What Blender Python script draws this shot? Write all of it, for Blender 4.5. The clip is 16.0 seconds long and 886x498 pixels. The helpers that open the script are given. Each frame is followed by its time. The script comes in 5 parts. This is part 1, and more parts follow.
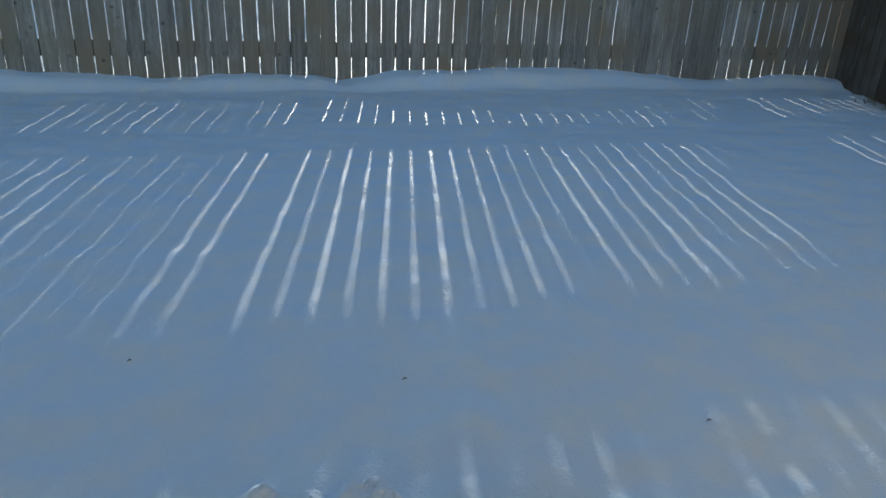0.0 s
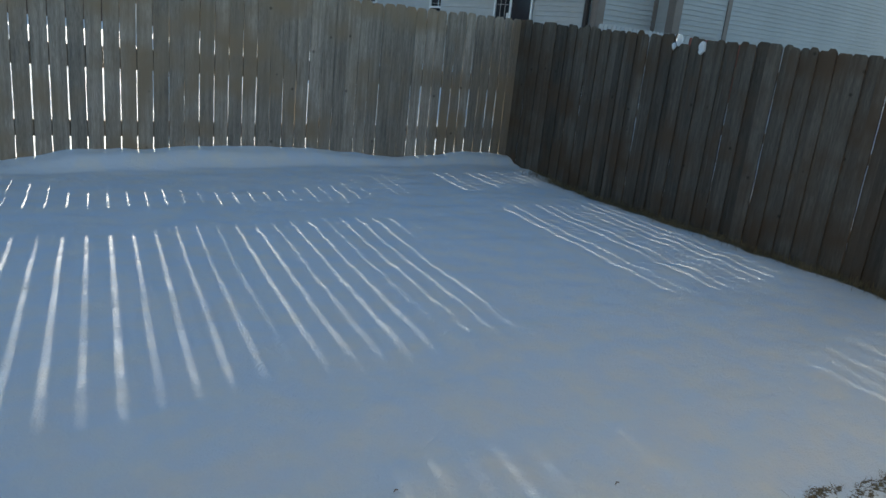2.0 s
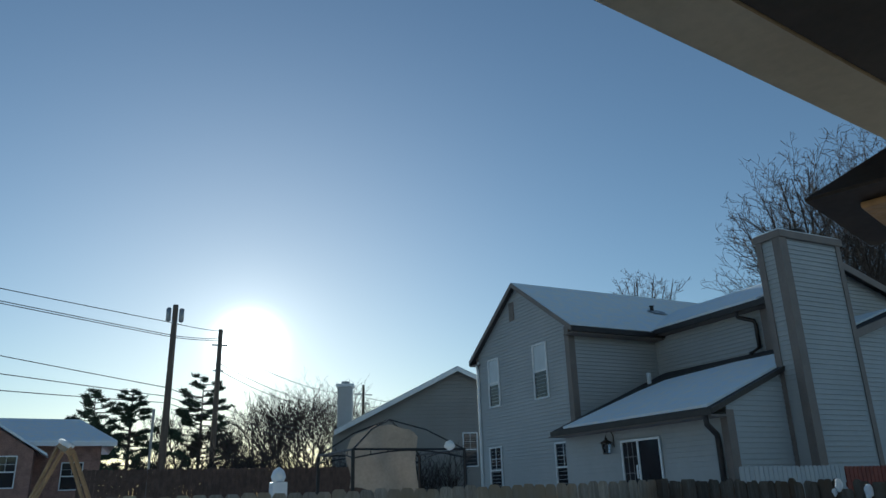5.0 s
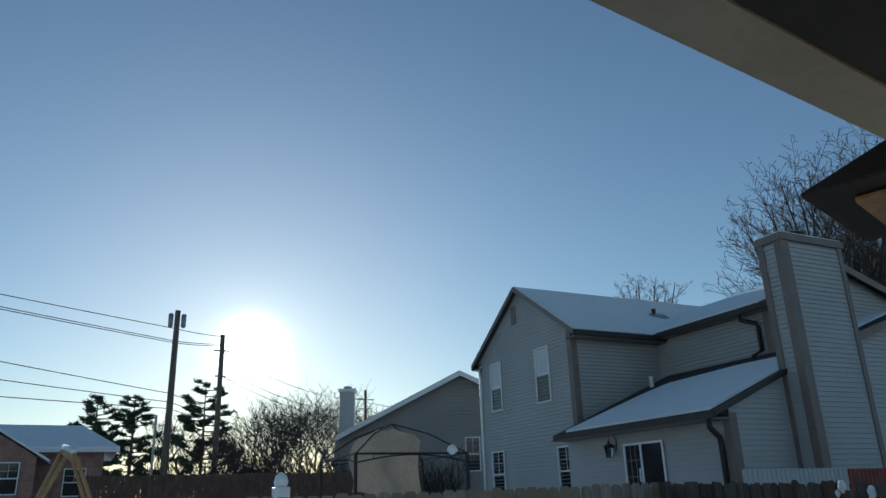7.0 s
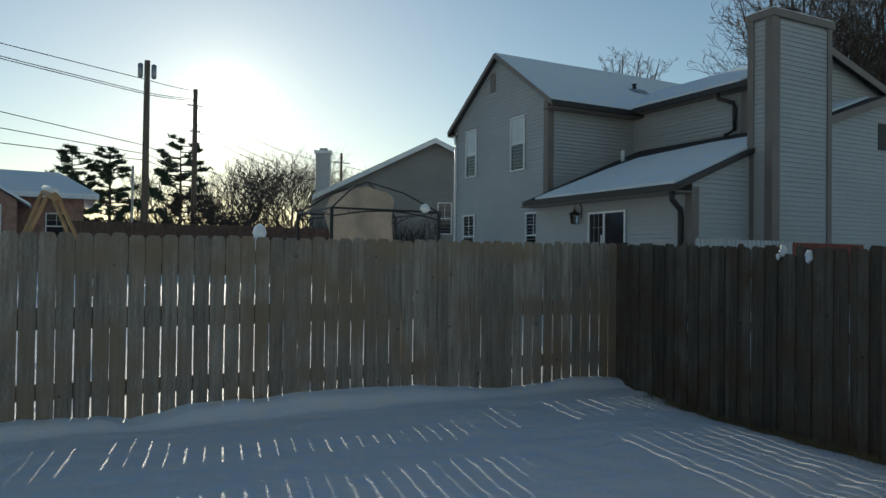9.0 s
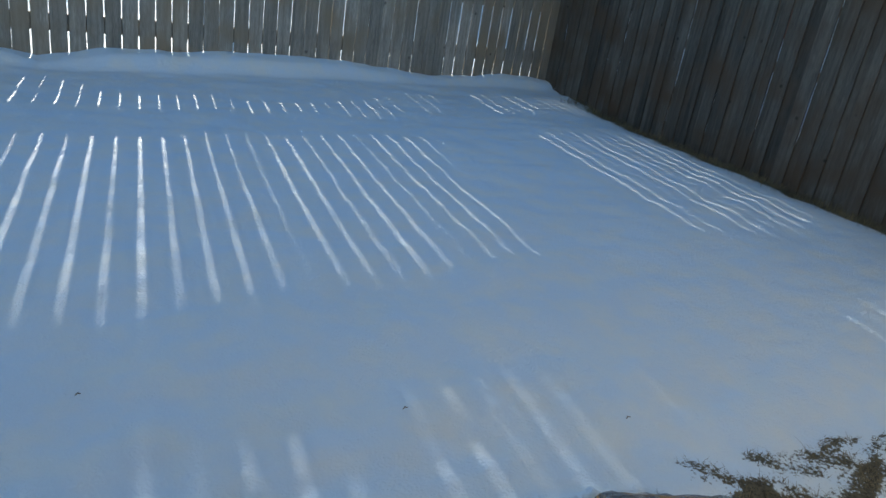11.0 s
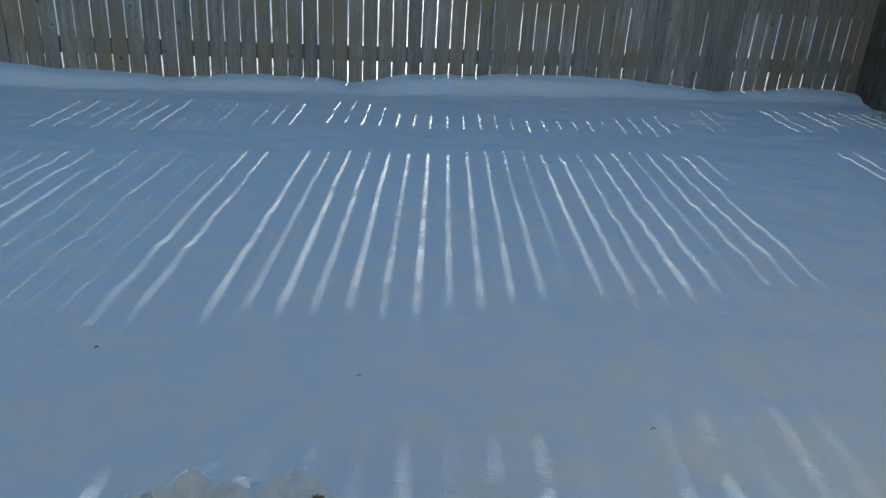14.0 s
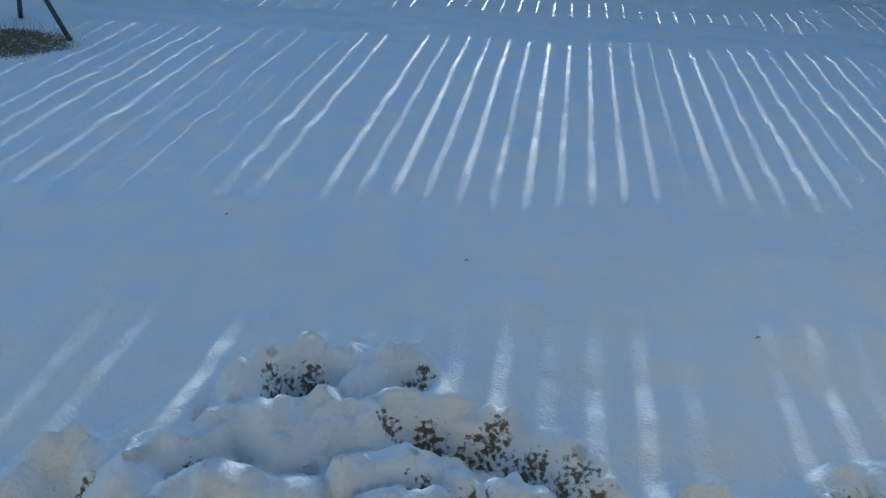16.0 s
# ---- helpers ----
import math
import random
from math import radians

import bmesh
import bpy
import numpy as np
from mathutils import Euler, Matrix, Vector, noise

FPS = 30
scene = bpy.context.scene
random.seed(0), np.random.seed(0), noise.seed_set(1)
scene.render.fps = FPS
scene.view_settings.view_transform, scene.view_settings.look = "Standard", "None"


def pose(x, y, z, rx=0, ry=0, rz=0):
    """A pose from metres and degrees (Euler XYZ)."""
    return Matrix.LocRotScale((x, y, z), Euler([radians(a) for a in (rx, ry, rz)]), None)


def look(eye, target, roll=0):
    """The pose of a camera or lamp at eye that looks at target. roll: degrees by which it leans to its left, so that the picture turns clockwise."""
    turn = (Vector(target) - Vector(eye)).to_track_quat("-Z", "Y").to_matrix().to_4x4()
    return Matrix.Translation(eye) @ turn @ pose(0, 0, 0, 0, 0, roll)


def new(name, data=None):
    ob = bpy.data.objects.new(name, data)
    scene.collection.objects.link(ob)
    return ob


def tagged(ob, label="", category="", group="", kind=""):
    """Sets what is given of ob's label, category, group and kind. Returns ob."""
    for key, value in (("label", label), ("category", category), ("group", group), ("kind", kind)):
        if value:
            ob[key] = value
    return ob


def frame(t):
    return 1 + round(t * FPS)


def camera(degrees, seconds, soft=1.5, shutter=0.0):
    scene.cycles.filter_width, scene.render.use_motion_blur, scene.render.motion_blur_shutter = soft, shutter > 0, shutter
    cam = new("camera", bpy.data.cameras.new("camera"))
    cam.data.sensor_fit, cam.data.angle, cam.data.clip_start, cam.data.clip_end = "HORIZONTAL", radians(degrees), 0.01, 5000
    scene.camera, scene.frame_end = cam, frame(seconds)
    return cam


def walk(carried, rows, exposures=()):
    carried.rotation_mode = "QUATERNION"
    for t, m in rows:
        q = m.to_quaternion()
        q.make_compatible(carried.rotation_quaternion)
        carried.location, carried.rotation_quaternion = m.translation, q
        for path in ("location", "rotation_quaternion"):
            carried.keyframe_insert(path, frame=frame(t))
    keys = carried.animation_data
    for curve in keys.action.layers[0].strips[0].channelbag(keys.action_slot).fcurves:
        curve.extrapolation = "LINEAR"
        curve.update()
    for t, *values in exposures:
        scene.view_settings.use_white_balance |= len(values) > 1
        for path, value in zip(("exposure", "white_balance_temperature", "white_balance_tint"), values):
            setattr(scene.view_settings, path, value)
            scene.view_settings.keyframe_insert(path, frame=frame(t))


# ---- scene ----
cam = camera(62.6, 16.0)
PATH = [
    (0, (0.465, 0.839, 1.499), (0.936, 2.613, 0.706), 2.7),
    (0.5, (0.511, 0.856, 1.482), (1.218, 2.55, 0.687), 4.2),
    (1, (0.557, 0.838, 1.468), (1.449, 2.436, 0.662), 5.5),
    (1.5, (0.604, 0.813, 1.464), (1.659, 2.328, 0.694), 6.4),
    (2, (0.633, 0.805, 1.525), (1.795, 2.337, 0.976), 6.0),
    (2.5, (0.649, 0.818, 1.589), (1.805, 2.422, 1.288), 4.3),
    (3, (0.663, 0.853, 1.638), (1.75, 2.531, 1.583), 2.3),
    (3.5, (0.675, 0.908, 1.69), (1.698, 2.617, 1.869), 0.6),
    (4, (0.698, 0.931, 1.73), (1.643, 2.65, 2.123), -0.3),
    (4.5, (0.703, 0.925, 1.773), (1.584, 2.634, 2.323), -0.9),
    (5, (0.71, 0.921, 1.795), (1.551, 2.621, 2.43), -1.7),
    (5.2, (0.703, 0.934, 1.797), (1.545, 2.629, 2.445), -2.1),
    (7.5, (0.697, 0.894, 1.773), (1.532, 2.593, 2.418), -1.9),
    (8, (0.68, 0.882, 1.759), (1.53, 2.596, 2.34), -1.7),
    (8.5, (0.681, 0.877, 1.7), (1.575, 2.633, 2.043), -1.0),
    (9, (0.666, 0.85, 1.624), (1.601, 2.618, 1.655), 0.7),
    (9.5, (0.666, 0.833, 1.565), (1.653, 2.552, 1.3), 2.7),
    (10, (0.67, 0.844, 1.538), (1.736, 2.467, 1.06), 5.5),
    (10.2, (0.672, 0.843, 1.535), (1.761, 2.43, 0.99), 6.7),
    (12.3, (0.73, 0.81, 1.425), (1.691, 2.317, 0.527), 11.9),
    (12.5, (0.728, 0.802, 1.431), (1.618, 2.343, 0.518), 10.8),
    (13, (0.739, 0.75, 1.484), (1.449, 2.415, 0.634), 7.8),
    (13.5, (0.72, 0.698, 1.516), (1.261, 2.472, 0.767), 5.5),
    (14, (0.719, 0.732, 1.52), (1.109, 2.53, 0.735), 3.6),
    (14.5, (0.708, 0.746, 1.535), (0.951, 2.585, 0.786), 1.5),
    (15, (0.71, 0.742, 1.531), (0.869, 2.598, 0.804), 1.1),
    (15.5, (0.693, 0.716, 1.52), (0.856, 2.469, 0.57), 2.8),
    (16, (0.693, 0.694, 1.529), (0.796, 2.386, 0.466), 3.6),
]
walk(cam, [(t, look(eye, target, roll)) for t, eye, target, roll in PATH],
     exposures=[(0, 1.02, 6050, 5), (1.5, 1.18, 6250, 6), (2.5, 0.98, 6600, 7), (3.5, 0.48, 6250, 5), (5, 0.0, 5850, 4), (8, 0.02, 6000, 5), (9, 0.22, 6850, 5), (10, 1.02, 6050, 6),
                (12.5, 1.32, 5950, 4), (14, 1.06, 6150, 5), (15, 1.02, 6100, 5), (16, 1.26, 5750, 4)])

# ---- light ----
SUN_AZ, SUN_EL = radians(11.0), radians(11.0)
SUN_DIR = Vector((math.sin(SUN_AZ) * math.cos(SUN_EL), math.cos(SUN_AZ) * math.cos(SUN_EL), math.sin(SUN_EL)))

world = bpy.data.worlds.new("winter_sky")
scene.world = world
world.use_nodes = True
wn, wl = world.node_tree.nodes, world.node_tree.links
wn.clear()
sky = wn.new("ShaderNodeTexSky")
sky.sky_type = "NISHITA"
sky.sun_disc = False
sky.sun_elevation, sky.sun_rotation = SUN_EL, SUN_AZ
sky.air_density, sky.dust_density, sky.ozone_density = 1.0, 0.12, 2.0
sky_bg = wn.new("ShaderNodeBackground")
sky_bg.inputs["Strength"].default_value = 0.098
wl.new(sky.outputs[0], sky_bg.inputs["Color"])
# the bright aureole of a hazy winter sun
w_co = wn.new("ShaderNodeTexCoord")
w_dot = wn.new("ShaderNodeVectorMath")
w_dot.operation = "DOT_PRODUCT"
w_dot.inputs[1].default_value = SUN_DIR
wl.new(w_co.outputs["Generated"], w_dot.inputs[0])


def sky_power(exponent, gain):
    clampd = wn.new("ShaderNodeMath")
    clampd.operation = "MAXIMUM"
    clampd.inputs[1].default_value = 0.0
    wl.new(w_dot.outputs["Value"], clampd.inputs[0])
    raised = wn.new("ShaderNodeMath")
    raised.operation = "POWER"
    raised.inputs[1].default_value = exponent
    wl.new(clampd.outputs[0], raised.inputs[0])
    scaled = wn.new("ShaderNodeMath")
    scaled.operation = "MULTIPLY"
    scaled.inputs[1].default_value = gain
    wl.new(raised.outputs[0], scaled.inputs[0])
    return scaled.outputs[0]


w_sum = wn.new("ShaderNodeMath")
w_sum.operation = "ADD"
wl.new(sky_power(2600, 6.0), w_sum.inputs[0])
w_sum2 = wn.new("ShaderNodeMath")
w_sum2.operation = "ADD"
wl.new(sky_power(340, 0.26), w_sum2.inputs[0])
w_sum3 = wn.new("ShaderNodeMath")
w_sum3.operation = "ADD"
wl.new(sky_power(20, 0.12), w_sum3.inputs[0])
wl.new(sky_power(5, 0.012), w_sum3.inputs[1])
wl.new(w_sum3.outputs[0], w_sum2.inputs[1])
wl.new(w_sum2.outputs[0], w_sum.inputs[1])
aureole = wn.new("ShaderNodeBackground")
aureole.inputs["Color"].default_value = (1.0, 0.95, 0.84, 1)
wl.new(w_sum.outputs[0], aureole.inputs["Strength"])
w_add = wn.new("ShaderNodeAddShader")
wl.new(sky_bg.outputs[0], w_add.inputs[0])
wl.new(aureole.outputs[0], w_add.inputs[1])
w_out = wn.new("ShaderNodeOutputWorld")
wl.new(w_add.outputs[0], w_out.inputs["Surface"])

sun_data = bpy.data.lights.new("sun", "SUN")
sun_data.energy, sun_data.angle, sun_data.color = 4.3, radians(0.53), (1.0, 0.93, 0.82)
sun = new("sun", sun_data)
sun.matrix_world = look(SUN_DIR * 100, (0, 0, 0))


# ---- materials ----
def material(name, colour, rough=0.7, metal=0.0, scale=8.0, vary=0.25, fine=0.0, bump=0.0, bump_scale=60.0, stretch=(1, 1, 1), spread=0.0, spec=0.5):
    """Two scales of colour noise in object space, bump, and a shade of its own for each object (spread)."""
    m = bpy.data.materials.new(name)
    m.use_nodes = True
    n, l = m.node_tree.nodes, m.node_tree.links
    b = n["Principled BSDF"]
    b.inputs["Roughness"].default_value, b.inputs["Metallic"].default_value = rough, metal
    b.inputs["Specular IOR Level"].default_value = spec
    co, mp = n.new("ShaderNodeTexCoord"), n.new("ShaderNodeMapping")
    mp.inputs["Scale"].default_value = stretch
    l.new(co.outputs["Object"], mp.inputs["Vector"])
    info = n.new("ShaderNodeObjectInfo")
    off = n.new("ShaderNodeVectorMath")
    off.operation = "MULTIPLY_ADD"
    rnd = n.new("ShaderNodeCombineXYZ")
    l.new(info.outputs["Random"], rnd.inputs[0])
    l.new(info.outputs["Random"], rnd.inputs[2])
    l.new(rnd.outputs[0], off.inputs[0])
    off.inputs[1].default_value = (37, 37, 37)
    l.new(mp.outputs[0], off.inputs[2])
    big = n.new("ShaderNodeTexNoise")
    big.inputs["Scale"].default_value, big.inputs["Detail"].default_value = scale, 5
    l.new(off.outputs[0], big.inputs["Vector"])
    ramp = n.new("ShaderNodeMapRange")
    ramp.inputs[1].default_value, ramp.inputs[2].default_value = 0.3, 0.7
    ramp.inputs[3].default_value, ramp.inputs[4].default_value = 1 - vary, 1 + vary
    l.new(big.outputs["Fac"], ramp.inputs[0])
    value = ramp.outputs[0]
    if fine:
        small = n.new("ShaderNodeTexNoise")
        small.inputs["Scale"].default_value, small.inputs["Detail"].default_value = scale * 9, 4
        l.new(off.outputs[0], small.inputs["Vector"])
        r2 = n.new("ShaderNodeMapRange")
        r2.inputs[1].default_value, r2.inputs[2].default_value = 0.3, 0.7
        r2.inputs[3].default_value, r2.inputs[4].default_value = 1 - fine, 1 + fine
        l.new(small.outputs["Fac"], r2.inputs[0])
        mul = n.new("ShaderNodeMath")
        mul.operation = "MULTIPLY"
        l.new(value, mul.inputs[0])
        l.new(r2.outputs[0], mul.inputs[1])
        value = mul.outputs[0]
    if spread:
        r3 = n.new("ShaderNodeMapRange")
        r3.inputs[3].default_value, r3.inputs[4].default_value = 1 - spread, 1 + spread
        l.new(info.outputs["Random"], r3.inputs[0])
        mul = n.new("ShaderNodeMath")
        mul.operation = "MULTIPLY"
        l.new(value, mul.inputs[0])
        l.new(r3.outputs[0], mul.inputs[1])
        value = mul.outputs[0]
    tint = n.new("ShaderNodeVectorMath")
    tint.operation = "SCALE"
    tint.inputs[0].default_value = colour
    l.new(value, tint.inputs["Scale"])
    l.new(tint.outputs[0], b.inputs["Base Color"])
    if bump:
        bn, bp = n.new("ShaderNodeTexNoise"), n.new("ShaderNodeBump")
        bn.inputs["Scale"].default_value, bn.inputs["Detail"].default_value = bump_scale, 4
        l.new(off.outputs[0], bn.inputs["Vector"])
        bp.inputs["Strength"].default_value, bp.inputs["Distance"].default_value = bump, 0.01
        l.new(bn.outputs["Fac"], bp.inputs["Height"])
        l.new(bp.outputs[0], b.inputs["Normal"])
    return m


def wood_board(name, grey, brown, spread):
    """Weathered fence board: long grain, knots and a shade of its own for each board."""
    m = material(name, grey, 0.85, 0, 3.0, 0.34, 0.30, 0.6, 30.0, (9, 9, 0.55), spread, 0.2)
    n, l = m.node_tree.nodes, m.node_tree.links
    b = n["Principled BSDF"]
    source = b.inputs["Base Color"].links[0].from_socket
    co = n.new("ShaderNodeTexCoord")
    info = n.new("ShaderNodeObjectInfo")
    ad = n.new("ShaderNodeVectorMath")
    ad.operation = "ADD"
    l.new(co.outputs["Object"], ad.inputs[0])
    l.new(info.outputs["Location"], ad.inputs[1])
    kn = n.new("ShaderNodeTexVoronoi")
    kn.inputs["Scale"].default_value = 4.5
    l.new(ad.outputs[0], kn.inputs["Vector"])
    kr = n.new("ShaderNodeMapRange")
    kr.inputs[1].default_value, kr.inputs[2].default_value = 0.035, 0.10
    kr.inputs[3].default_value, kr.inputs[4].default_value = 0.45, 1.0
    l.new(kn.outputs["Distance"], kr.inputs[0])
    warm = n.new("ShaderNodeTexNoise")
    warm.inputs["Scale"].default_value = 2.2
    l.new(ad.outputs[0], warm.inputs["Vector"])
    wr = n.new("ShaderNodeMapRange")
    wr.inputs[1].default_value, wr.inputs[2].default_value = 0.42, 0.68
    l.new(warm.outputs["Fac"], wr.inputs[0])
    mixed = n.new("ShaderNodeMix")
    mixed.data_type = "RGBA"
    mixed.blend_type = "MIX"
    l.new(wr.outputs[0], mixed.inputs["Factor"])
    l.new(source, mixed.inputs["A"])
    mixed.inputs["B"].default_value = (*brown, 1)
    dark = n.new("ShaderNodeVectorMath")
    dark.operation = "SCALE"
    l.new(mixed.outputs["Result"], dark.inputs[0])
    l.new(kr.outputs[0], dark.inputs["Scale"])
    l.new(dark.outputs[0], b.inputs["Base Color"])
    return m


def snow_material(name, soil):
    m = bpy.data.materials.new(name)
    m.use_nodes = True
    n, l = m.node_tree.nodes, m.node_tree.links
    b = n["Principled BSDF"]
    b.inputs["Roughness"].default_value = 0.7
    b.inputs["Specular IOR Level"].default_value = 0.12
    co = n.new("ShaderNodeTexCoord")
    patch = n.new("ShaderNodeTexNoise")
    patch.inputs["Scale"].default_value, patch.inputs["Detail"].default_value = 4.6, 3
    l.new(co.outputs["Object"], patch.inputs["Vector"])
    ramp = n.new("ShaderNodeValToRGB")
    ramp.color_ramp.elements[0].position, ramp.color_ramp.elements[0].color = 0.38, (0.80, 0.86, 0.91, 1)
    ramp.color_ramp.elements[1].position, ramp.color_ramp.elements[1].color = 0.70, (0.90, 0.885, 0.83, 1)
    l.new(patch.outputs["Fac"], ramp.inputs[0])
    colour = ramp.outputs[0]
    grain, grain2, height = n.new("ShaderNodeTexNoise"), n.new("ShaderNodeTexNoise"), n.new("ShaderNodeMath")
    grain.inputs["Scale"].default_value, grain.inputs["Detail"].default_value = 95, 3
    grain2.inputs["Scale"].default_value, grain2.inputs["Detail"].default_value = 22, 4
    l.new(co.outputs["Object"], grain.inputs["Vector"])
    l.new(co.outputs["Object"], grain2.inputs["Vector"])
    height.operation = "ADD"
    l.new(grain.outputs["Fac"], height.inputs[0])
    l.new(grain2.outputs["Fac"], height.inputs[1])
    bp = n.new("ShaderNodeBump")
    bp.inputs["Strength"].default_value, bp.inputs["Distance"].default_value = 0.6, 0.011
    l.new(height.outputs[0], bp.inputs["Height"])
    l.new(bp.outputs[0], b.inputs["Normal"])
    if soil:
        at = n.new("ShaderNodeAttribute")
        at.attribute_name = "bare"
        clod = n.new("ShaderNodeTexNoise")
        clod.inputs["Scale"].default_value, clod.inputs["Detail"].default_value = 64, 9
        l.new(co.outputs["Object"], clod.inputs["Vector"])
        s = n.new("ShaderNodeMath")
        s.operation = "ADD"
        l.new(at.outputs["Fac"], s.inputs[0])
        l.new(clod.outputs["Fac"], s.inputs[1])
        edge = n.new("ShaderNodeMapRange")
        edge.inputs[1].default_value, edge.inputs[2].default_value = 0.94, 1.07
        l.new(s.outputs[0], edge.inputs[0])
        earth = n.new("ShaderNodeValToRGB")
        earth.color_ramp.elements[0].position, earth.color_ramp.elements[0].color = 0.3, (0.05, 0.04, 0.026, 1)
        earth.color_ramp.elements[1].position, earth.color_ramp.elements[1].color = 0.75, (0.22, 0.18, 0.115, 1)
        l.new(clod.outputs["Fac"], earth.inputs[0])
        mx = n.new("ShaderNodeMix")
        mx.data_type = "RGBA"
        l.new(edge.outputs[0], mx.inputs["Factor"])
        l.new(colour, mx.inputs["A"])
        l.new(earth.outputs[0], mx.inputs["B"])
        colour = mx.outputs["Result"]
    l.new(colour, b.inputs["Base Color"])
    return m


def glass_material(name, tint=(1, 1, 1), rough=0.02):
    m = bpy.data.materials.new(name)
    m.use_nodes = True
    b = m.node_tree.nodes["Principled BSDF"]
    b.inputs["Base Color"].default_value = (*tint, 1)
    b.inputs["Roughness"].default_value = rough
    b.inputs["Transmission Weight"].default_value = 1.0
    b.inputs["IOR"].default_value = 1.45
    return m


SNOW_GROUND = snow_material("snow_and_soil", True)
SNOW = snow_material("snow", False)
BOARD = wood_board("weathered_board", (0.37, 0.325, 0.265), (0.35, 0.27, 0.18), 0.20)
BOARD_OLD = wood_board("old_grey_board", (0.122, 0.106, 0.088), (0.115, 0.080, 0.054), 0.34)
RAIL = material("fence_rail", (0.26, 0.21, 0.15), 0.85, 0, 4, 0.25, 0.2, 0.4)
SIDING = material("white_siding", (0.42, 0.425, 0.42), 0.55, 0, 0.8, 0.06, 0.03, 0.08, 30)
SIDING_GREY = material("grey_siding", (0.27, 0.255, 0.235), 0.6, 0, 0.8, 0.08)
TRIM = material("taupe_trim", (0.20, 0.165, 0.145), 0.6, 0, 2, 0.12, 0.05)
TRIM_DARK = material("dark_brown_metal", (0.035, 0.028, 0.025), 0.45, 0.2, 4, 0.2)
SHINGLE = material("dark_shingle", (0.045, 0.04, 0.038), 0.9, 0, 6, 0.3, 0.3, 0.5, 40)
ROOF_FROST = material("frosted_shingle", (0.30, 0.32, 0.35), 0.85, 0, 5, 0.5, 0.3, 0.3)
WHITE_PAINT = material("white_paint", (0.78, 0.78, 0.77), 0.45, 0, 3, 0.06)
PANE_DARK = material("dark_window_pane", (0.02, 0.024, 0.03), 0.06, 0, 2, 0.2)
BLIND = material("pale_window_blind", (0.55, 0.58, 0.60), 0.35, 0, 3, 0.08)
# walls out of view; this tone only sets how much light they bounce
OWN_WALL = material("unseen_wall_buff", (0.25, 0.23, 0.20), 0.85, 0, 3, 0.25, 0.25, 0.3)
BRICK = material("red_brick", (0.32, 0.18, 0.14), 0.85, 0, 3, 0.25, 0.25, 0.3)
RED_WOOD = material("red_stained_wood", (0.22, 0.055, 0.035), 0.75, 0, 5, 0.25, 0.15)
FAR_WOOD = material("reddish_fence_wood", (0.12, 0.07, 0.05), 0.85, 0, 3, 0.3, 0.2)
POLE = material("utility_pole_wood", (0.16, 0.12, 0.09), 0.85, 0, 2, 0.25, 0.2, 0.3, 30, (4, 4, 0.4))
METAL_GREY = material("grey_metal", (0.30, 0.31, 0.32), 0.4, 0.7, 4, 0.15)
WIRE = material("black_cable", (0.02, 0.02, 0.022), 0.6)
BARK = material("grey_bark", (0.075, 0.062, 0.052), 0.9, 0, 3, 0.3, 0.25)
TWIG = material("twig_bark", (0.055, 0.042, 0.036), 0.9, 0, 3, 0.3)
NEEDLES = material("pine_needles", (0.035, 0.06, 0.035), 0.8, 0, 1.2, 0.35, 0.2)
CANVAS = material("beige_canvas", (0.48, 0.38, 0.29), 0.85, 0, 2, 0.15, 0.08)
FRAME_BLACK = material("black_metal", (0.03, 0.03, 0.032), 0.45, 0.5, 5, 0.2)
PLAY_WOOD = material("cedar_wood", (0.38, 0.24, 0.12), 0.75, 0, 3, 0.2, 0.15, 0.2)
CREAM = material("cream_painted_metal", (0.46, 0.39, 0.27), 0.5, 0, 6, 0.10, 0.06, 0.1, 80)
SOFFIT = material("dark_brown_soffit", (0.055, 0.045, 0.035), 0.8, 0, 5, 0.25, 0.1, 0.2)
BRONZE = material("dark_bronze", (0.05, 0.034, 0.024), 0.6, 0.2, 12, 0.3, 0.2)
# opaque: the glow of sky through amber glass is put into this colour
AMBER_PANE = material("amber_pane_lit", (0.50, 0.29, 0.12), 0.35, 0, 9, 0.3, 0.2, 0.3, 60)
SMOKED = glass_material("smoky_lantern_glass", (0.35, 0.36, 0.37), 0.1)
SLING = material("brown_sling_fabric", (0.11, 0.085, 0.065), 0.8, 0, 30, 0.15, 0.2, 0.3, 200)
TUBE = material("charcoal_tube", (0.055, 0.06, 0.068), 0.4, 0.4, 8, 0.15)
LOG_BARK = material("log_bark", (0.21, 0.155, 0.11), 0.85, 0, 7, 0.35, 0.25, 0.5, 40)
LOG_CUT = material("split_wood", (0.68, 0.42, 0.17), 0.7, 0, 9, 0.22, 0.15, 0.3, 60)
WRAP = bpy.data.materials.new("clear_plastic_wrap")
WRAP.use_nodes = True
pn, pl = WRAP.node_tree.nodes, WRAP.node_tree.links
pn.clear()
film_clear, film_sheen, film_mix, film_out = pn.new("ShaderNodeBsdfTransparent"), pn.new("ShaderNodeBsdfPrincipled"), pn.new("ShaderNodeMixShader"), pn.new("ShaderNodeOutputMaterial")
# the film's whitish sheen is painted: pale colour at grazing angles and in streaks
film_sheen.inputs["Base Color"].default_value, film_sheen.inputs["Roughness"].default_value = (0.75, 0.76, 0.78, 1), 0.18
film_noise, film_bump, film_layer = pn.new("ShaderNodeTexNoise"), pn.new("ShaderNodeBump"), pn.new("ShaderNodeLayerWeight")
film_noise.inputs["Scale"].default_value, film_noise.inputs["Distortion"].default_value = 30, 1.6
film_bump.inputs["Strength"].default_value, film_bump.inputs["Distance"].default_value = 1.0, 0.015
film_layer.inputs["Blend"].default_value = 0.5
pl.new(film_noise.outputs["Fac"], film_bump.inputs["Height"])
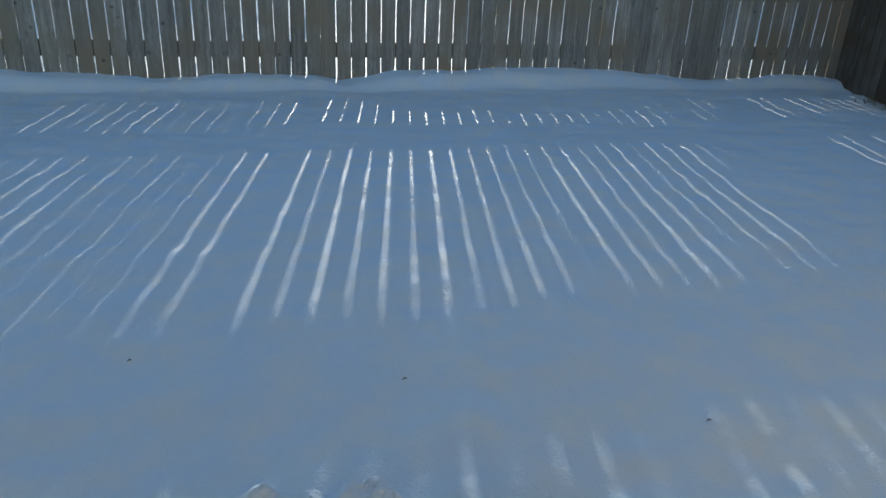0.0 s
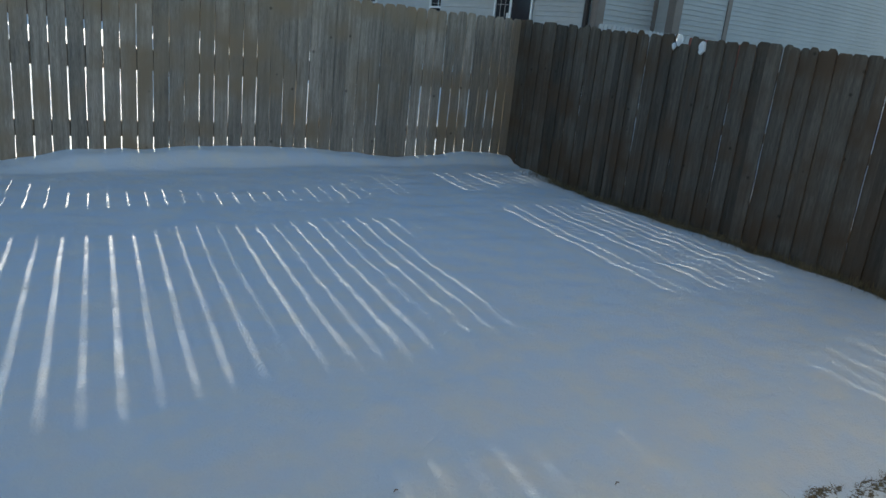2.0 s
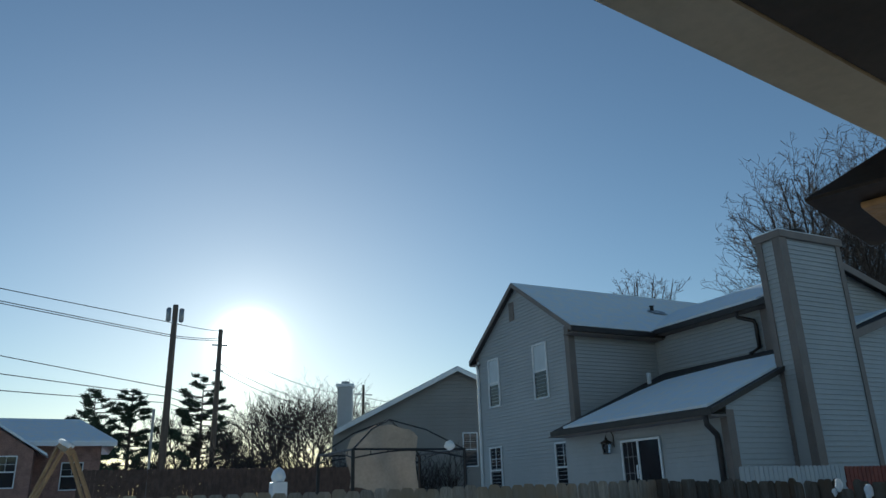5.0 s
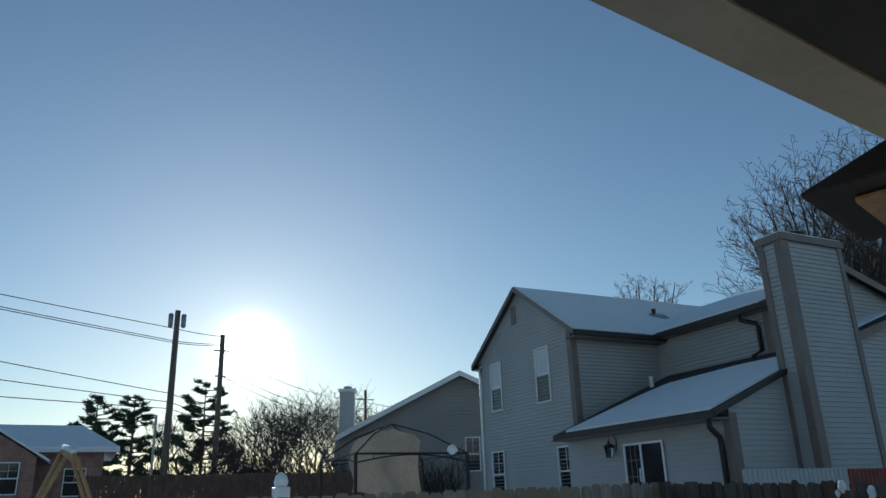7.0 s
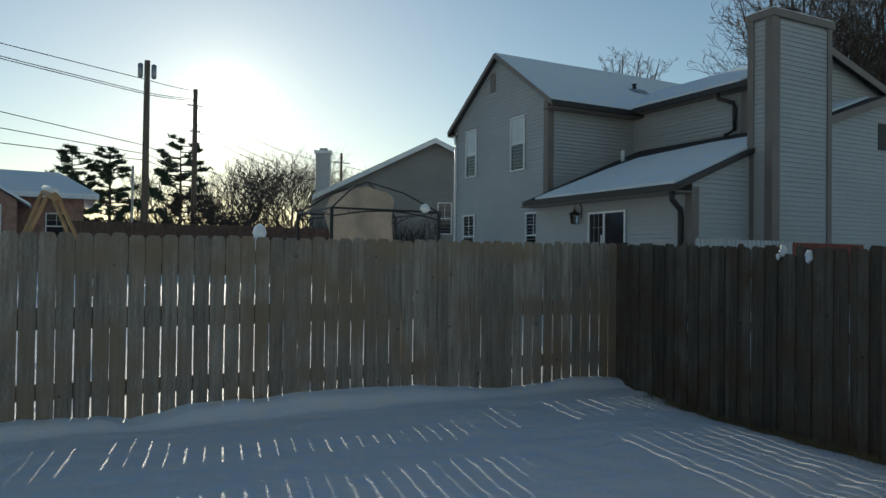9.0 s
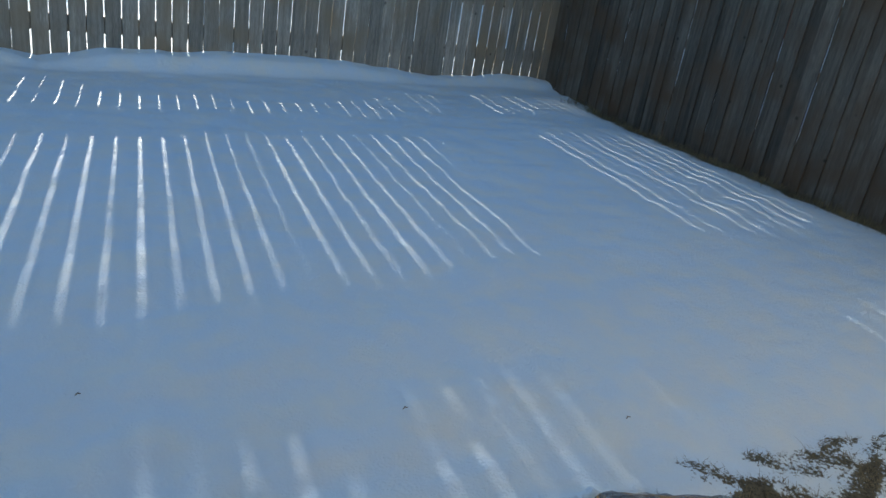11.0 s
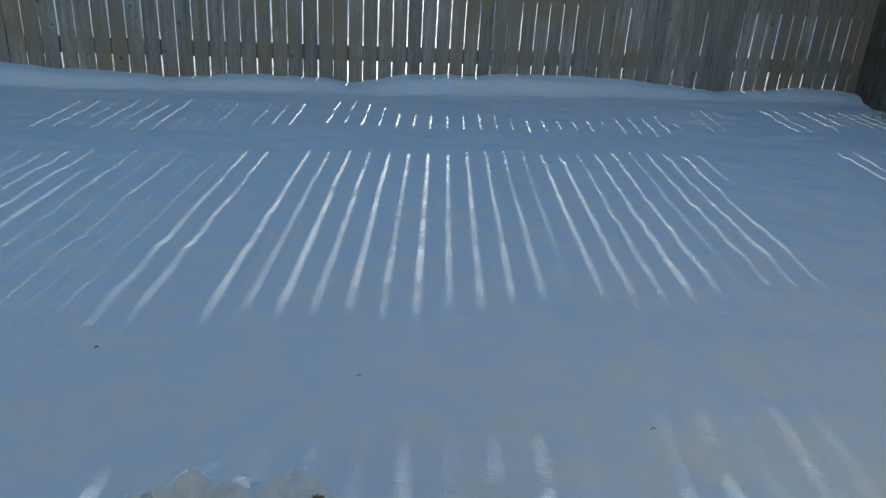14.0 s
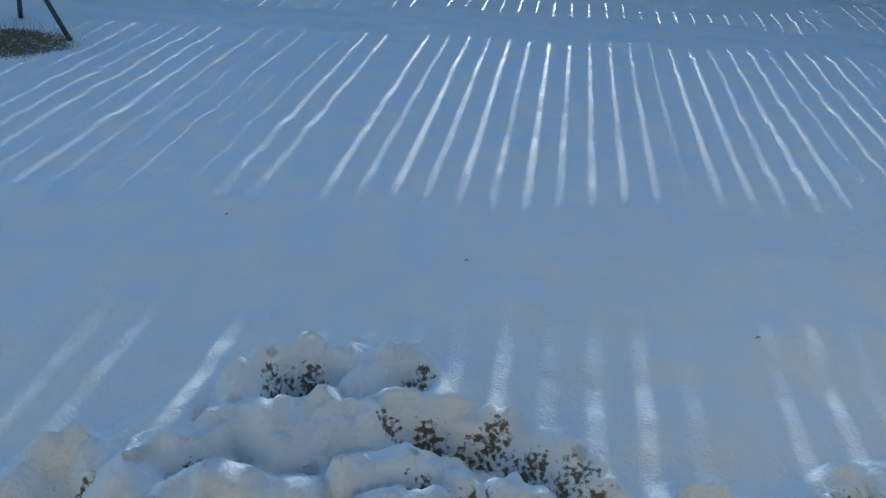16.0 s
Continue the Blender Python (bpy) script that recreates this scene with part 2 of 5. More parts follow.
pl.new(film_bump.outputs[0], film_sheen.inputs["Normal"])
pl.new(film_bump.outputs[0], film_layer.inputs["Normal"])
film_streak, film_range, film_add = pn.new("ShaderNodeTexNoise"), pn.new("ShaderNodeMapRange"), pn.new("ShaderNodeMath")
film_streak.inputs["Scale"].default_value, film_streak.inputs["Detail"].default_value, film_streak.inputs["Distortion"].default_value = 9, 8, 4.0
film_range.inputs[1].default_value, film_range.inputs[2].default_value, film_range.inputs[4].default_value = 0.53, 0.74, 0.50
film_add.operation, film_add.use_clamp = "ADD", True
pl.new(film_streak.outputs["Fac"], film_range.inputs[0])
pl.new(film_range.outputs[0], film_add.inputs[0])
pl.new(film_layer.outputs["Fresnel"], film_add.inputs[1])
pl.new(film_add.outputs[0], film_mix.inputs[0])
pl.new(film_clear.outputs[0], film_mix.inputs[1])
pl.new(film_sheen.outputs[0], film_mix.inputs[2])
pl.new(film_mix.outputs[0], film_out.inputs["Surface"])
DRY_GRASS = material("dry_grass", (0.23, 0.175, 0.09), 0.85, 0, 5, 0.45)
BAG_BLACK = material("black_plastic", (0.015, 0.017, 0.02), 0.3, 0, 12, 0.3, 0, 0.4, 40)
BAG_LIME = material("lime_print", (0.30, 0.42, 0.10), 0.35, 0, 14, 0.3)
BAG_GREEN = material("green_print", (0.05, 0.11, 0.06), 0.35, 0, 14, 0.4)


# ---- building helpers ----
def thing(name, at, label, category, group="", kind=""):
    ob = new(name)
    ob.location = at
    ob.empty_display_size = 0.2
    return tagged(ob, label, category, group, kind)


def mesh_of(bm, name, smooth=False):
    me = bpy.data.meshes.new(name)
    bmesh.ops.recalc_face_normals(bm, faces=bm.faces)
    bm.to_mesh(me)
    bm.free()
    if smooth:
        for p in me.polygons:
            p.use_smooth = True
    return me


def part(name, bm, mat, parent=None, label="", smooth=False):
    """Links a bmesh, built in the world's place, as one mesh object under its parent."""
    me = mesh_of(bm, name, smooth)
    me.materials.append(mat)
    ob = new(name, me)
    if parent is not None:
        ob.parent = parent
        at, up = Vector((0, 0, 0)), parent
        while up is not None:
            at += up.location
            up = up.parent
        me.transform(Matrix.Translation(-at))
    return tagged(ob, label)


def box(bm, lo, hi, m=None):
    x0, y0, z0 = lo
    x1, y1, z1 = hi
    vs = [bm.verts.new(Vector(c) if m is None else m @ Vector(c)) for c in
          ((x0, y0, z0), (x1, y0, z0), (x1, y1, z0), (x0, y1, z0), (x0, y0, z1), (x1, y0, z1), (x1, y1, z1), (x0, y1, z1))]
    for f in ((0, 3, 2, 1), (4, 5, 6, 7), (0, 1, 5, 4), (1, 2, 6, 5), (2, 3, 7, 6), (3, 0, 4, 7)):
        bm.faces.new([vs[i] for i in f])
    return bm


def cube(lo, hi, m=None, bevel=0.0):
    bm = box(bmesh.new(), lo, hi, m)
    if bevel:
        bmesh.ops.bevel(bm, geom=bm.edges[:], offset=bevel, segments=2, affect="EDGES", profile=0.6)
    return bm


def prism(pts, offset):
    """A flat polygon (3D points) thickened by an offset vector."""
    bm = bmesh.new()
    a = [bm.verts.new(p) for p in pts]
    b = [bm.verts.new(Vector(p) + Vector(offset)) for p in pts]
    bm.faces.new(a)
    bm.faces.new(b[::-1])
    for i in range(len(a)):
        j = (i + 1) % len(a)
        bm.faces.new((a[j], a[i], b[i], b[j]))
    return bm


def tube(bm, pts, radii, sides=6, cap=True):
    """A tube through points, with a radius for each."""
    pts = [Vector(p) for p in pts]
    if not hasattr(radii, "__len__"):
        radii = [radii] * len(pts)
    rings = []
    for i, p in enumerate(pts):
        d = (pts[min(i + 1, len(pts) - 1)] - pts[max(i - 1, 0)]).normalized()
        side = d.cross(Vector((0, 0, 1)) if abs(d.z) < 0.9 else Vector((1, 0, 0))).normalized()
        up = side.cross(d)
        rings.append([bm.verts.new(p + radii[i] * (math.cos(a) * side + math.sin(a) * up)) for a in (2 * math.pi * k / sides for k in range(sides))])
    for r0, r1 in zip(rings, rings[1:]):
        for k in range(sides):
            bm.faces.new((r0[k], r0[(k + 1) % sides], r1[(k + 1) % sides], r1[k]))
    if cap:
        bm.faces.new(rings[0][::-1])
        bm.faces.new(rings[-1])
    return bm


def piecewise(table, x):
    return float(np.interp(x, [a for a, _ in table], [b for _, b in table]))


# ---- ground: one snow-covered sheet ----
FENCE_Y = 8.35
DRIFT = [(-9, .17), (-2.7, .23), (-2.1, .22), (-1.1, .145), (-.4, .115), (.4, .16), (1.0, .13), (1.3, .085), (1.6, .14), (1.85, .19), (2.6, .19), (3.1, .22),
         (4.3, .20), (4.6, .17), (5.4, .09), (6.0, .11), (6.5, .17), (7.2, .1)]
DIG = [(-4, 1.6), (-.9, 1.95), (-.31, 2.06), (-.1, 2.12), (.0, 2.25), (.2, 2.4), (.32, 2.48), (.74, 2.5), (.79, 2.36), (.9, 2.25), (1.14, 2.08), (1.25, 1.97),
       (1.42, 1.98), (1.6, 1.96), (1.75, 1.9), (1.86, 2.0), (2.09, 2.03), (2.3, 1.93), (2.55, 1.80), (6, 1.5)]


def side_x(y):
    return 7.25 + (y - FENCE_Y) * 0.085


def smooth01(v):
    v = min(max(v, 0.0), 1.0)
    return v * v * (3 - 2 * v)


def n2(x, y, s, k=0.0):
    return noise.noise(Vector((x * s, y * s, k)))


CRESTS, DOMES, PITS = [], [], []


def crest(h, w, *pts):
    """A ridge of shovelled snow through plan points, h high and w wide to either side."""
    for (ax, ay), (bx, by) in zip(pts, pts[1:]):
        CRESTS.append((ax, ay, bx, by, h, w))


def dome(x, y, rx, ry, h):
    DOMES.append((x, y, rx, ry, h))


def pit(x, y, r, depth=.035, soil=.53):
    PITS.append((x, y, r, depth, soil))


crest(.13, .085, (.24, 2.27), (.30, 2.36), (.40, 2.39), (.55, 2.37))
crest(.13, .075, (.57, 2.26), (.66, 2.37), (.74, 2.37), (.79, 2.27))
crest(.12, .10, (.22, 2.13), (.35, 2.13), (.47, 2.16), (.58, 2.08))
crest(.13, .095, (.61, 2.14), (.69, 2.18), (.82, 2.17), (.99, 2.12), (1.13, 2.02), (1.21, 1.92))
crest(.10, .075, (.59, 1.97), (.70, 1.985), (.83, 1.965))
crest(.09, .06, (-.24, 1.93), (-.21, 2.02), (-.14, 2.05), (-.07, 2.0), (-.03, 1.86))
crest(.09, .085, (-.02, 1.82), (.02, 1.93), (.06, 2.02), (.19, 2.06))
crest(.12, .11, (.12, 1.80), (.26, 1.87), (.44, 1.86))
crest(.10, .06, (.86, 1.91), (.95, 1.905), (1.06, 1.87))
crest(.075, .05, (1.34, 1.87), (1.42, 1.925), (1.50, 1.94), (1.56, 1.87))
crest(.06, .07, (1.08, 1.84), (1.20, 1.88), (1.32, 1.83))
crest(.06, .06, (1.62, 1.80), (1.72, 1.88), (1.82, 1.88))
crest(.065, .06, (1.78, 1.93), (1.90, 2.0), (2.02, 2.02), (2.10, 1.96))
crest(.055, .055, (2.08, 2.0), (2.20, 1.98), (2.32, 1.93), (2.40, 1.90))
crest(.07, .06, (1.95, 1.90), (2.07, 1.93), (2.14, 1.87))
crest(.105, .085, (1.88, 1.76), (2.06, 1.77), (2.22, 1.74), (2.28, 1.70))
crest(.10, .14, (-1.2, 1.72), (-.7, 1.80), (-.35, 1.86))
dome(.25, 2.22, .05, .05, .15)
dome(.55, 1.925, .048, .045, .14)
dome(.40, 2.06, .13, .09, .10)
dome(.28, 1.87, .17, .10, .14)
dome(.04, 1.90, .09, .13, .10)
dome(.70, 1.86, .15, .07, .12)
dome(.96, 1.87, .12, .06, .10)
dome(2.24, 1.755, .06, .045, .16)
dome(1.99, 1.97, .06, .05, .07)
dome(.10, 2.03, .04, .035, .11)
dome(.21, 2.04, .03, .025, .115)
for at in ((.42, 2.30, .055), (.35, 2.26, .06), (.74, 2.295, .05), (.66, 2.105, .035), (.77, 2.085, .055), (.87, 2.045, .05), (.94, 2.06, .05), (1.02, 1.99, .06),
           (1.14, 1.945, .055), (.745, 1.925, .035), (.17, 1.97, .025), (-.08, 1.92, .03), (.87, 1.86, .05), (1.18, 1.85, .06), (1.53, 1.87, .035),
           (2.10, 2.0, .035), (2.055, 1.88, .045), (1.885, 1.91, .06), (2.20, 1.94, .03), (1.93, 1.87, .045), (2.42, 1.93, .035)):
    pit(*at)
pit(.40, 2.30, .10, .035, 0)
pit(.69, 2.29, .08, .03, 0)
pit(-.13, 1.93, .08, .03, .3)
pit(1.44, 1.88, .05, .03, .35)


def dug_snow(x, y):
    """Height of the clods, ridges and footprints in the dug snow by the doorway."""
    near = piecewise(DIG, x) - y
    if near < -.3:
        return 0.0
    wx = x + .022 * n2(x, y, 9, 1) + .008 * n2(x, y, 27, 2)
    wy = y + .022 * n2(x, y, 9, 4) + .008 * n2(x, y, 27, 5)
    total = (.022 * smooth01((near + .02) / .12) * smooth01((2.6 - x) / .2)) ** 4
    for ax, ay, bx, by, h, w in CRESTS:
        ux, uy = bx - ax, by - ay
        t = min(max(((wx - ax) * ux + (wy - ay) * uy) / (ux * ux + uy * uy), 0), 1)
        d = math.hypot(wx - ax - t * ux, wy - ay - t * uy) / w
        if d < 1:
            total += (h * (1 - d * d) ** .8) ** 4
    for cx, cy, rx, ry, h in DOMES:
        r = ((wx - cx) / rx) ** 2 + ((wy - cy) / ry) ** 2
        if r < 1:
            total += (h * math.sqrt(1 - r)) ** 4
    z = .88 * total ** .25
    rough = smooth01(z / .05)
    z += rough * (.020 * n2(x, y, 11) - .020 * abs(n2(x, y, 17, 8)) + .019 * n2(x, y, 25, 3) + .010 * n2(x, y, 48, 5) + .020 * (.45 - noise.voronoi(Vector((wx * 19, wy * 19, .5)))[0][0]))
    for hx, hy, r, depth, soil in PITS:
        z -= depth * math.exp(-((wx - hx) ** 2 + (wy - hy) ** 2) / r ** 2)
    return z


def ground_height(x, y):
    z = 0.018 * n2(x, y, 0.7) + 0.011 * n2(x * 0.6, y * 1.6, 2.1, 3) + 0.017 * n2(x * 0.45, y * 1.2, 3.4, 7) + 0.0105 * n2(x * .6, y * 1.3, 7, 4) + 0.003 * n2(x, y * 1.3, 17, 6)
    if y > FENCE_Y - 1.2 and y < FENCE_Y + 3:
        d = abs(y - FENCE_Y)
        lip = piecewise(DRIFT, x) + 0.012 * n2(x, 0, 5)
        edge = 0.17 + 0.05 * n2(x, 2, 1.3)
        z += lip * (0.62 * smooth01((edge + 0.10 - d) / 0.13) + 0.16 * math.exp(-(d / 0.12) ** 2) + 0.22 * math.exp(-(d / 0.6) ** 2))
    # a shallow melted gutter along the old side fence
    d = side_x(y) - x
    if -3 < y < FENCE_Y and d > -0.3:
        z -= 0.06 * math.exp(-(d / 0.35) ** 2) * smooth01((FENCE_Y - 0.7 - y) / 0.8)
    # trodden snow and turned earth near the doorway
    if -1.2 < x < 2.75 and y < 2.65:
        z += dug_snow(x, y)
    # the neighbours' gardens lie a little higher
    z += 0.9 * smooth01((y - 10.0) / 9.0) + (0.7 * smooth01((x - 8.5) / 5.0) if y < 14 else 0.7 * smooth01((x - 8.5) / 5.0) * smooth01((18 - y) / 4))
    return z


def ground_bare(x, y):
    """How bare of snow the ground is, 0 to 1."""
    b = 0.0
    d = side_x(y) - x
    if y < FENCE_Y - 0.5:
        b = max(b, 0.9 * math.exp(-(max(d, 0) / 0.20) ** 2) * smooth01((FENCE_Y - 0.6 - y) / 0.8))
    if -1.2 < x < 2.75 and y < 2.65:
        wx, wy = x + 0.02 * n2(x, y, 14, 1), y + 0.02 * n2(x, y, 14, 4)
        for hx, hy, r, depth, soil in PITS:
            b = max(b, soil * math.exp(-(((wx - hx) / (1.5 * r)) ** 2 + ((wy - hy) / (1.15 * r)) ** 2) ** 2))
    if x > 2.3:
        f = smooth01((x - 2.50) / 0.15) * smooth01((piecewise([(2.3, 1.9), (2.7, 2.03), (3.0, 1.96), (4, 1.85), (7, 1.6)], x) + 0.06 * n2(x, y, 6) - y) / 0.10)
        b = max(b, f * (0.40 + 0.75 * n2(x * .75 + y * .9, y * 2.2 - x * .9, 3.4, 2) + 0.30 * n2(x + y, y * 2 - x, 13, 5)))
        for gx, gy, rx, ry, turn in ((2.73, 1.93, .16, .05, -1.0), (2.66, 1.78, .10, .05, -.6), (3.02, 1.86, .20, .07, -.7), (3.22, 1.80, .22, .07, -.6), (2.80, 1.62, .20, .10, -.8), (3.05, 1.62, .20, .10, -.7), (3.3, 1.6, .2, .1, -.7)):
            u, v = (x - gx) * math.cos(turn) + (y - gy) * math.sin(turn), (y - gy) * math.cos(turn) - (x - gx) * math.sin(turn)
            b = max(b, (.53 + .28 * n2(x, y, 11, 3)) * math.exp(-((u / rx) ** 2 + (v / ry) ** 2) ** 2))
    chair = math.hypot(x + 2.05, (y - 5.45) * 1.5)
    b = max(b, 0.6 * smooth01((0.75 - chair) / 0.3))
    return min(max(b, 0), 1)


def graded(spans):
    out = []
    for a, b, step in spans:
        k = max(1, int(round((b - a) / step)))
        out += [a + (b - a) * i / k for i in range(k)]
    return out + [spans[-1][1]]


GX = graded([(-600, -60, 60), (-60, -10, 5), (-10, -3, 0.25), (-3, -0.6, 0.05), (-0.6, 2.8, 0.013), (2.8, 7.6, 0.045), (7.6, 12, 0.4), (12, 60, 4), (60, 600, 60)])
GY = graded([(-300, -30, 45), (-30, -2, 4), (-2, 0.9, 0.3), (0.9, 1.5, 0.05), (1.5, 2.55, 0.013), (2.55, 2.7, 0.03), (2.7, 7.6, 0.05), (7.6, 8.7, 0.035), (8.7, 12, 0.3), (12, 60, 3), (60, 900, 60)])
gv = [(x, y, ground_height(x, y)) for y in GY for x in GX]
nx = len(GX)
gf = [(j * nx + i, j * nx + i + 1, (j + 1) * nx + i + 1, (j + 1) * nx + i) for j in range(len(GY) - 1) for i in range(nx - 1)]
gme = bpy.data.meshes.new("ground")
gme.from_pydata(gv, [], gf)
gme.polygons.foreach_set("use_smooth", [True] * len(gf))
bare_attr = gme.attributes.new("bare", "FLOAT", "POINT")
bare_attr.data.foreach_set("value", [ground_bare(x, y) if -4 < x < 8 and 0 < y < 9 else 0.0 for x, y, _ in gv])
gme.materials.append(SNOW_GROUND)
ground = tagged(new("ground", gme), "snow-covered back garden with wind drifts and bare earth patches", "ground", kind="structure")


# ---- own house: doorway wall, eave and lantern behind and above the camera ----
# unseen wall, added to block sky and bounce sun onto the snow
tagged(part("wall_south", cube((-7, -7.0, 0.0), (7, -0.55, 2.44)), OWN_WALL), "unseen house wall behind the doorway, buff tone set for bounce", "wall", kind="structure")
EAVE_Z, EAVE_Y = 2.40, 1.585
eave = thing("roof_eave", (1.5, EAVE_Y, EAVE_Z), "cream gutter and dark soffit of the roof overhang", "eave", kind="structure")
part("gutter", prism([(-6, EAVE_Y, EAVE_Z), (-6, EAVE_Y + .02, EAVE_Z + .12), (-6, EAVE_Y - .097, EAVE_Z + .12), (-6, EAVE_Y - .097, EAVE_Z)], (13.5, 0, 0)), CREAM, eave, "cream painted metal gutter")
part("soffit", cube((-6, -1.2, EAVE_Z + .004), (7.5, EAVE_Y - .100, EAVE_Z + .03)), SOFFIT, eave, "dark brown soffit boards")
# roof bulk out of view, made tall to cut sky light from behind
part("roof", prism([(-6, EAVE_Y + .01, EAVE_Z + .15), (-6, -5.0, EAVE_Z + 3.2), (-6, -8.0, EAVE_Z + 1.6), (-6, -8.0, EAVE_Z + .09), (-6, EAVE_Y - .1, EAVE_Z + .09)], (13.5, 0, 0)), SHINGLE, eave, "house roof out of view, raised to block sky light")
eave.rotation_euler = (0, 0, radians(8.4))


def lantern(at, s, label, group="", drop=1.9, turn=0.0, glass=None):
    """A square coach lantern: peaked cap, cage with glass, bracket and scroll arm."""
    x, y, z = at
    ob = thing("wall_lantern", at, label, "lamp", group)
    bm = bmesh.new()
    rim = [bm.verts.new((x + s * a, y + s * b, z)) for a, b in ((-1, -1), (1, -1), (1, 1), (-1, 1))]
    rim2 = [bm.verts.new((x + s * a, y + s * b, z + .03 * s)) for a, b in ((-1, -1), (1, -1), (1, 1), (-1, 1))]
    top = [bm.verts.new((x + .28 * s * a, y + .28 * s * b, z + .62 * s)) for a, b in ((-1, -1), (1, -1), (1, 1), (-1, 1))]
    bm.faces.new(rim[::-1])
    bm.faces.new(top)
    for i in range(4):
        j = (i + 1) % 4
        bm.faces.new((rim[i], rim[j], rim2[j], rim2[i]))
        bm.faces.new((rim2[i], rim2[j], top[j], top[i]))
    part("cap", bm, BRONZE, ob, "dark bronze peaked cap")
    if drop:
        bm = bmesh.new()
        for a, b in ((-1, -1), (1, -1), (1, 1), (-1, 1)):
            tube(bm, [(x + .72 * s * a, y + .72 * s * b, z), (x + .5 * s * a, y + .5 * s * b, z - drop * s)], .07 * s, 4)
        box(bm, (x - .55 * s, y - .55 * s, z - (drop + .1) * s), (x + .55 * s, y + .55 * s, z - (drop - .02) * s))
        part("cage", bm, BRONZE, ob)
        bm = bmesh.new()
        a4 = [bm.verts.new((x + .66 * s * a, y + .66 * s * b, z - .02 * s)) for a, b in ((-1, -1), (1, -1), (1, 1), (-1, 1))]
        b4 = [bm.verts.new((x + .46 * s * a, y + .46 * s * b, z - (drop - .04) * s)) for a, b in ((-1, -1), (1, -1), (1, 1), (-1, 1))]
        for i in range(4):
            j = (i + 1) % 4
            bm.faces.new((a4[i], a4[j], b4[j], b4[i]))
        part("glass", bm, glass, ob, "smoky glass panes")
    bm = bmesh.new()
    bmesh.ops.create_uvsphere(bm, u_segments=10, v_segments=7, radius=.32 * s, matrix=Matrix.Translation((x, y, z + .88 * s)))
    part("finial", bm, BRONZE, ob, smooth=True)
    ob.rotation_euler = (0, 0, turn)
    return ob


own_lamp = lantern((1.585, 1.36, 2.10), 0.122, "dark bronze wall lantern under the eave", "", 0, radians(19.2))
part("lower_pane", cube((1.585 - .078, 1.36 - .078, 2.090), (1.585 + .078, 1.36 + .078, 2.0985), None, .003), AMBER_PANE, own_lamp, "opaque amber pane, light through the glass painted in")
bm = bmesh.new()
tube(bm, [(1.585, 1.36, 2.22), (1.60, 1.35, 2.33), (1.66, 1.27, 2.37), (1.76, 1.14, 2.35), (1.86, 1.02, 2.26), (1.90, .985, 2.22)], .014, 8)
part("arm", bm, BRONZE, own_lamp, smooth=True)
# the short return of wall that carries the lantern; out of view, it sets the bounce
tagged(part("wall_east", cube((1.85, -0.54, 0.0), (6.0, 0.98, 2.43)), OWN_WALL), "unseen wall beside the doorway, buff tone set for bounce", "wall", kind="structure")


# ---- board fences ----
def board_mesh(name, width, height, thick, mat, ears=0.035, seed=0, swollen=.0013):
    """A dog-eared board standing on the origin, its front face to -y."""
    rng = random.Random(seed)
    h = height
    levels = [h * q / 20 for q in range(20)]
    swell = lambda q: swollen * smooth01(q / h * 2 - .9)
    right = [(width / 2 + swell(q) + rng.uniform(-.0022, .0012), q) for q in levels if q < h - ears - .03]
    left = [(-width / 2 - swell(q) - rng.uniform(-.0022, .0012), q) for q in levels if q < h - ears - .03]
    prof = right + [(width / 2, h - ears), (width / 2 - ears * .8, h - .004 * rng.random()), (-width / 2 + ears * .8, h), (-width / 2, h - ears * (0.9 + .2 * rng.random()))] + left[::-1]
    bm = prism([(a, 0, b) for a, b in prof], (0, thick, 0))
    me = mesh_of(bm, name)
    me.materials.append(mat)
    return me


GAPS = dict(enumerate([9, 11, 5, 9, 11, 3, 11, 6, 11, 8, 11, 8, 11, 11, 8, 7, 7, 5, 8, 11, 7, 11, 10, 5, 11, 11, 11, 8, 4, 3, 7, 9, 8, 6, 7, 9, 18, 15, 18, 16, 18, 18, 15, 18, 15, 11]))
grng = random.Random(5)
for k in range(-60, 0):
    GAPS[k] = grng.choice((5, 7, 9, 10, 10, 11, 11))
GAPS.update({-8: 9, -7: 5, -6: 8, -5: 8, -4: 11, -3: 10, -2: 4, -1: 5})
GAPS = {k: g + (1 if g > 5 else 0) for k, g in GAPS.items()}
back_fence = thing("back_fence", (0, FENCE_Y, 0), "weathered dog-eared wooden privacy fence in drifted snow", "fence", kind="structure")
rng = random.Random(4)


def tall_board(width, z0, z1, x, y, turn, tilt, parent, mat, seed, swollen=.0013, cache={}):
    """One board as an object of its own; boards of the same rounded size share their mesh."""
    key = (round(width, 3), round(z1 - z0, 2), mat.name, seed % 4, swollen)
    if key not in cache:
        cache[key] = board_mesh("board", key[0], key[1], 0.016, mat, 0.032, seed, swollen)
    ob = new("board", cache[key])
    ob.parent = parent
    ob.matrix_basis = Matrix.Translation((x, y, z0)) @ Matrix.Rotation(turn, 4, "Z") @ Matrix.Rotation(tilt, 4, "Y")
    return ob


k0 = -56
